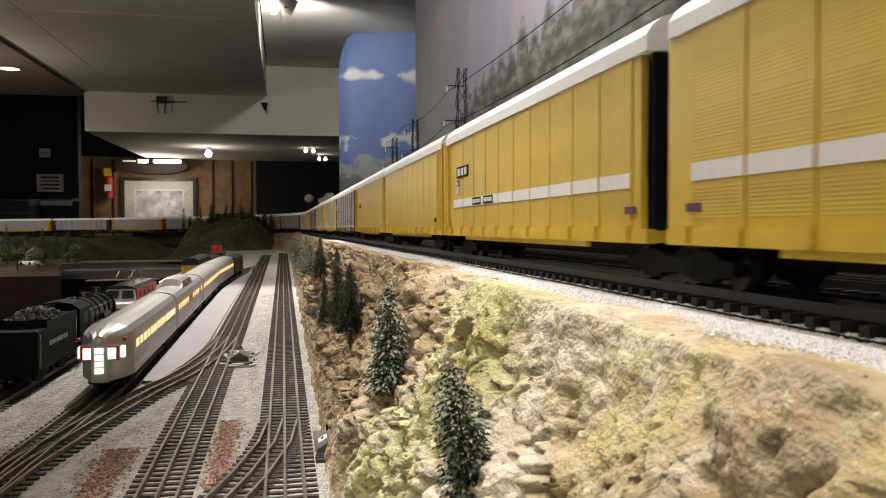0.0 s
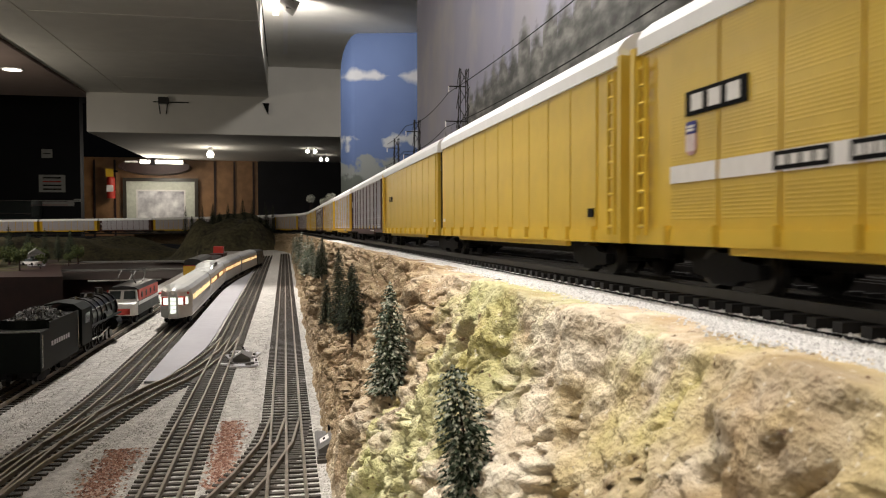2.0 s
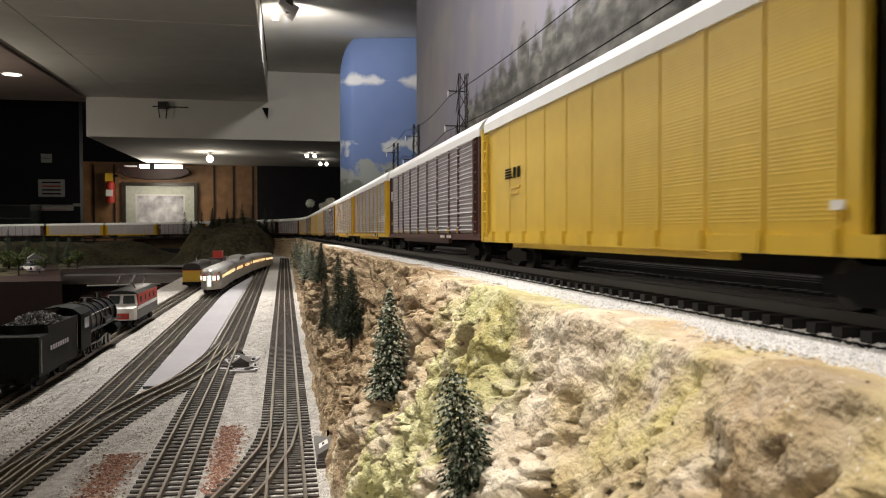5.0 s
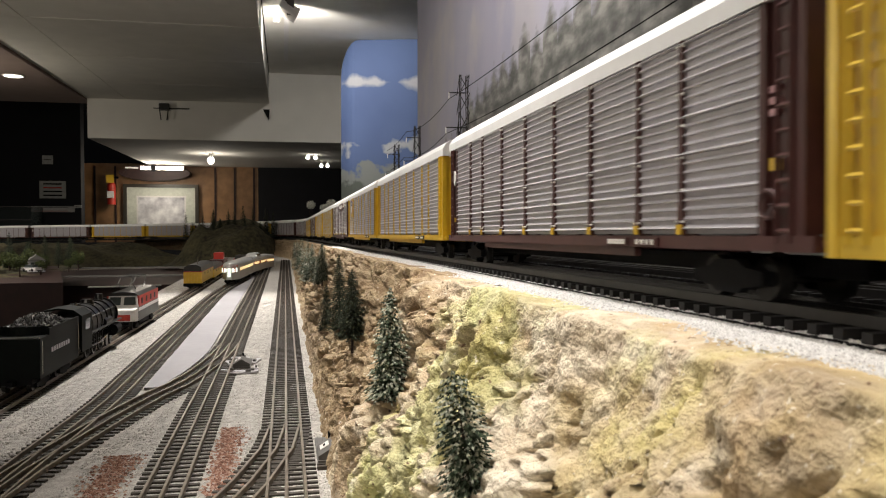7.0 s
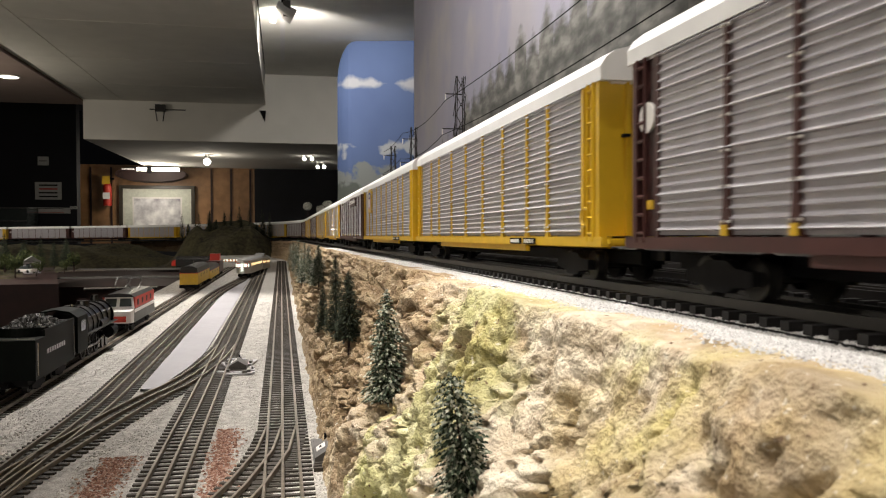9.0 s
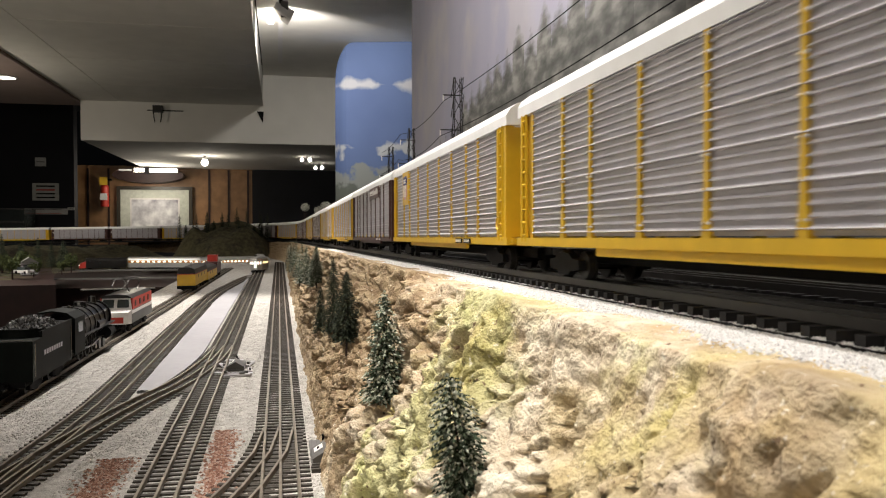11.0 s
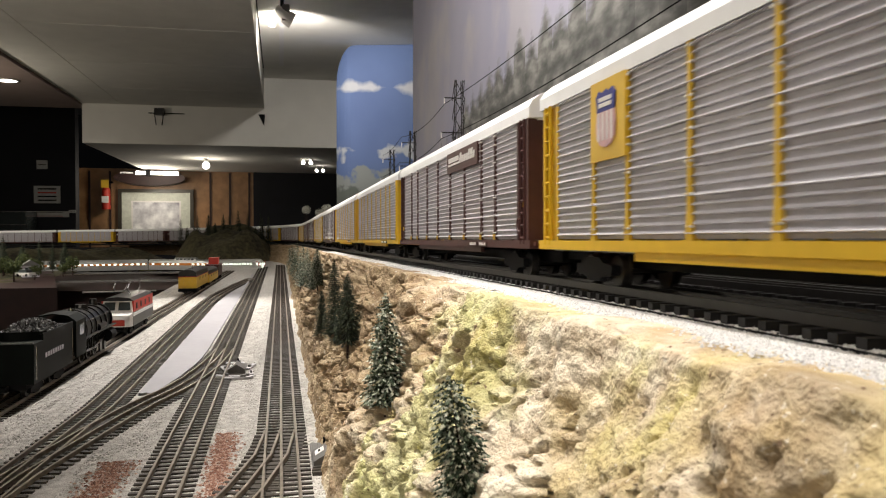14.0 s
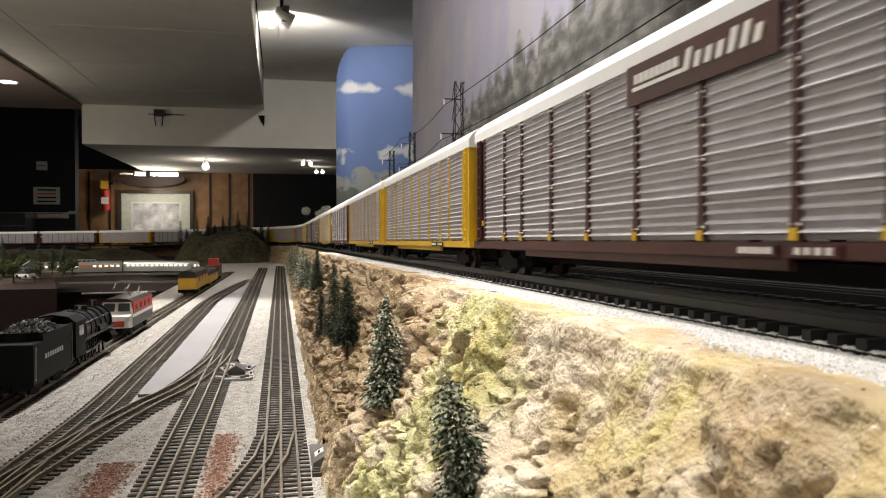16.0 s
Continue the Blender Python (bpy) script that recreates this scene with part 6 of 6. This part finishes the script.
# ---- the room's fittings ----
def framed_picture():
    ob = room_thing("picture", "wide framed landscape print with a pale mount", "picture", at=(-1.90, 13.08, 1.42))
    W2, H2 = 0.56, 0.42
    for n, b in (("frame_side", (-W2, -W2 + 0.05, -0.05, 0.0, -H2, H2)), ("frame_side", (W2 - 0.05, W2, -0.05, 0.0, -H2, H2)),
                 ("frame_rail", (-W2 + 0.05, W2 - 0.05, -0.05, 0.0, H2 - 0.05, H2)), ("frame_rail", (-W2 + 0.05, W2 - 0.05, -0.05, 0.0, -H2, -H2 + 0.05))):
        room_part(n, boxes(b), mat("frame_wood", (0.035, 0.028, 0.018), 0.4) if "frame_wood" not in M else M["frame_wood"], ob, "dark olive frame")
    room_part("mount", boxes((-W2 + 0.05, W2 - 0.05, -0.02, -0.01, -H2 + 0.05, H2 - 0.05)), mat("mount_card", (0.60, 0.62, 0.54), 0.8), ob, "pale grey mount")
    room_part("print_edge", boxes((-0.37, 0.37, -0.026, -0.021, -H2 + 0.12, 0.24)), WHITE, ob, "white border")
    room_part("print", boxes((-0.345, 0.345, -0.031, -0.027, -H2 + 0.14, 0.215)), mat("print_paper", (0.40, 0.38, 0.46), 0.4, vary=0.4, scale=7, second=(0.86, 0.86, 0.95)), ob, "misty blue-grey landscape print")


framed_picture()


def extinguisher():
    ob = room_thing("fire_extinguisher", "red fire extinguisher with a yellow tag on the wall", "extinguisher", at=(-2.62, 12.98, 1.52))
    bm = bmesh.new()
    rod(bm, (0, 0, 0), (0, 0, 0.30), 0.062, 20)
    rod(bm, (0, 0, 0.30), (0, 0, 0.36), 0.062, 20, 0.03)
    room_part("cylinder", bm, RED, ob)
    room_part("bracket", boxes((-0.02, 0.02, 0.05, 0.122, 0.12, 0.24)), DARK_METAL, ob)
    room_part("valve", boxes((-0.03, 0.03, -0.03, 0.03, 0.36, 0.40)), CHROME, ob)
    room_part("handle", boxes((-0.02, 0.10, -0.02, 0.02, 0.40, 0.43)), BLACK, ob)
    room_part("tag", boxes((-0.055, 0.055, -0.09, -0.08, 0.33, 0.45)), RACK_YELLOW, ob, "yellow tag")
    room_part("label", boxes((-0.05, 0.05, -0.08, -0.076, 0.10, 0.20)), WHITE, ob, "pale label")


extinguisher()
for k in range(9):
    x = -2.9 + k * 0.30
    if not -2.5 < x < -1.30:
        room_thing("wall_batten", "dark vertical joint strip of the wood panelling", "trim", boxes((x, x + 0.03, 13.085, 13.099, 0.9, 2.12)), FASCIA, "structure")


def notice(x, z, w, h, lines, label):
    ob = room_thing("notice", label, "notice", at=(x, 11.78, z), group="notices on the dark wall")
    room_part("sheet", boxes((-w, w, -0.006, 0, -h, h)), mat("paper", (0.5, 0.5, 0.48), 0.8) if "paper" not in M else M["paper"], ob)
    for i in range(lines):
        zz = h * (0.65 - 1.3 * i / max(1, lines - 1)) if lines > 1 else 0
        room_part("line_of_print", boxes((-w * 0.7, w * 0.7, -0.009, -0.0065, zz - h * 0.08, zz + h * 0.08)), RED if i == 1 else BLACK, ob)


notice(-3.14, 1.69, 0.17, 0.12, 4, "white printed notice on the unlit wall")
notice(-3.20, 2.10, 0.07, 0.06, 1, "small white notice on the unlit wall")
notice(-3.14, 1.42, 0.28, 0.04, 2, "long pale label on the dark case")
notice(-2.82, 1.46, 0.045, 0.02, 1, "small white tag on the dark case")
ob = room_thing("display_case", "long dark glass case with bright metal edges", "display case", at=(-5.0, 11.0, 0))
room_part("case", boxes((-2.0, 1.75, 0.2, 0.7, 0, 1.44)), GLASS, ob)
for z in (1.12, 1.27, 1.44):
    room_part("edge", boxes((-2.0, 1.76, 0.17, 0.20, z - 0.006, z + 0.006)), CHROME, ob, "bright metal edge")
for k in range(6):
    room_part("upright", boxes((0.55 + k * 0.06, 0.556 + k * 0.06, 0.18, 0.19, 1.0, 1.44)), CHROME, ob)

LAMP = mat("lamp_glow", (1.0, 0.94, 0.82), 0.5, emit=14.0, vary=0.01)
LAMP_SOFT = mat("tube_glow", (1.0, 0.92, 0.78), 0.5, emit=5.0, vary=0.01)


def globe_lamp(x, y, z, r, name, label):
    ob = room_thing(name, label, "lamp", at=(x, y, z), group="ceiling lamps")
    bm = bmesh.new()
    bmesh.ops.create_uvsphere(bm, u_segments=16, v_segments=10, radius=r)
    room_part("globe", bm, LAMP, ob, "glowing globe", smooth=True)
    bm = bmesh.new()
    rod(bm, (0, 0, r * 0.9), (0, 0, r * 2.0), r * 0.6, 12)
    room_part("socket", bm, WHITE, ob)


globe_lamp(-0.94, 10.7, 2.04, 0.045, "bulb_lamp", "bright round bulb under the beam's soffit")
for x, y in ((0.30, 10.6), (0.40, 10.6), (0.52, 11.6), (0.61, 11.6)):
    globe_lamp(x, y, 2.09 - 0.03 * (x > 0.5), 0.024, "spot_lamp", "small bright spot lamp under the soffit")
ob = room_thing("downlight", "small round recessed downlight, lit", "lamp", at=(-2.35, 7.65, 2.52))
bm = bmesh.new()
rod(bm, (0, 0, -0.004), (0, 0, 0.004), 0.075, 20)
room_part("lens", bm, LAMP_SOFT, ob, "glowing lens")
bm = bmesh.new()
rod(bm, (0, 0, -0.002), (0, 0, 0.004), 0.09, 20)
room_part("trim_ring", bm, WHITE, ob)
# oval recess with a tube lamp above the picture
ob = room_thing("tube_lamp", "oval wooden canopy with lit tubes above the picture", "lamp", at=(-1.95, 12.85, 2.0))
bm = bmesh.new()
pts = [(0.52 * math.cos(a * math.tau / 32), 0.12 * math.sin(a * math.tau / 32)) for a in range(32)]
va = [bm.verts.new((x, -0.1, z)) for x, z in pts]
vc = [bm.verts.new((x, 0.2, z)) for x, z in pts]
for i in range(32):
    bm.faces.new((va[i], va[(i + 1) % 32], vc[(i + 1) % 32], vc[i]))
bm.faces.new(vc)
room_part("canopy", bm, FASCIA, ob, "dark wooden canopy")
room_part("tube", boxes((-0.20, 0.42, -0.12, -0.08, 0.045, 0.10)), LAMP_SOFT, ob, "glowing tube")
room_part("tube", boxes((-0.42, -0.24, -0.11, -0.08, 0.06, 0.085)), WHITE, ob)
room_part("clamp", boxes((-0.05, 0.02, -0.14, -0.08, 0.02, 0.11)), BLACK, ob)


def track_light():
    ob = room_thing("track_light", "white ceiling track light aimed at the mural", "track light", at=(0.02, 5.6, 2.66))
    room_part("rail", boxes((-0.02, 0.02, -1.2, 2.6, 0.20, 0.228)), WHITE, ob)
    room_part("stem", boxes((-0.012, 0.012, -0.012, 0.012, 0.08, 0.20)), BLACK, ob)
    bm = bmesh.new()
    rod(bm, (-0.05, 0, 0.05), (0.07, 0.02, -0.01), 0.045, 16, 0.055)
    room_part("lamp_head", bm, WHITE, ob)
    room_part("face", boxes((-0.09, -0.05, -0.05, 0.05, -0.05, 0.03)), LAMP_SOFT, ob, "bright lamp face")
    room_part("bracket", boxes((0.0, 0.05, -0.03, 0.03, -0.02, 0.09)), GREY_PLASTIC, ob)


track_light()
# sprinkler pipe and small black speaker on the beam
ob = room_thing("sprinkler", "small caged sprinkler head on the beam", "sprinkler", at=(-1.27, 9.0, 2.46))
bm = bmesh.new()
rod(bm, (-0.11, 0, 0), (0.26, 0, 0), 0.006, 6)
room_part("pipe", bm, DARK_METAL, ob)
room_part("head", boxes((-0.05, 0.05, -0.04, 0.03, -0.02, 0.05)), DARK_METAL, ob)
for sx in (-1, 1):
    bm = bmesh.new()
    rod(bm, (sx * 0.045, -0.03, -0.02), (sx * 0.030, -0.03, -0.13), 0.006, 6)
    room_part("cage_bar", bm, DARK_METAL, ob)
bm = bmesh.new()
v = [bm.verts.new(c) for c in ((-0.23, 9.0, 2.48), (-0.16, 9.0, 2.48), (-0.17, 9.0, 2.36), (-0.23, 9.048, 2.48), (-0.16, 9.048, 2.48), (-0.17, 9.048, 2.36))]
for f in ((0, 1, 2), (5, 4, 3), (0, 3, 4, 1), (1, 4, 5, 2), (2, 5, 3, 0)):
    bm.faces.new([v[i] for i in f])
room_thing("speaker", "small black wedge speaker on the beam", "speaker", bm, BLACK)


def motions():
    for car, mid, length in FREIGHT:
        rows = []
        for k in range(17):
            s = mid - run_at(FREIGHT_RUN, k)
            rows.append((k, on_path(upper_path, s, length * 0.36)))
        walk(car, rows)
        # wheels of the cars that pass near by turn as they roll
        if mid < 2.4:
            for bogie in car.children:
                if bogie.name.startswith("truck"):
                    for axle in bogie.children:
                        if axle.name.startswith("wheelset"):
                            y = axle.location.y
                            walk(axle, [(k / FPS, pose(0, y, 0.0052 * LAY, math.degrees(run_at(FREIGHT_RUN, k / FPS) / 0.0052) % 360)) for k in range(481)])
    for car, off in PASSENGER:
        walk(car, [(k * 0.5, on_path(lower_path, run_at(PASS_RUN, k * 0.5) + off, 0.09)) for k in range(33)])


motions()
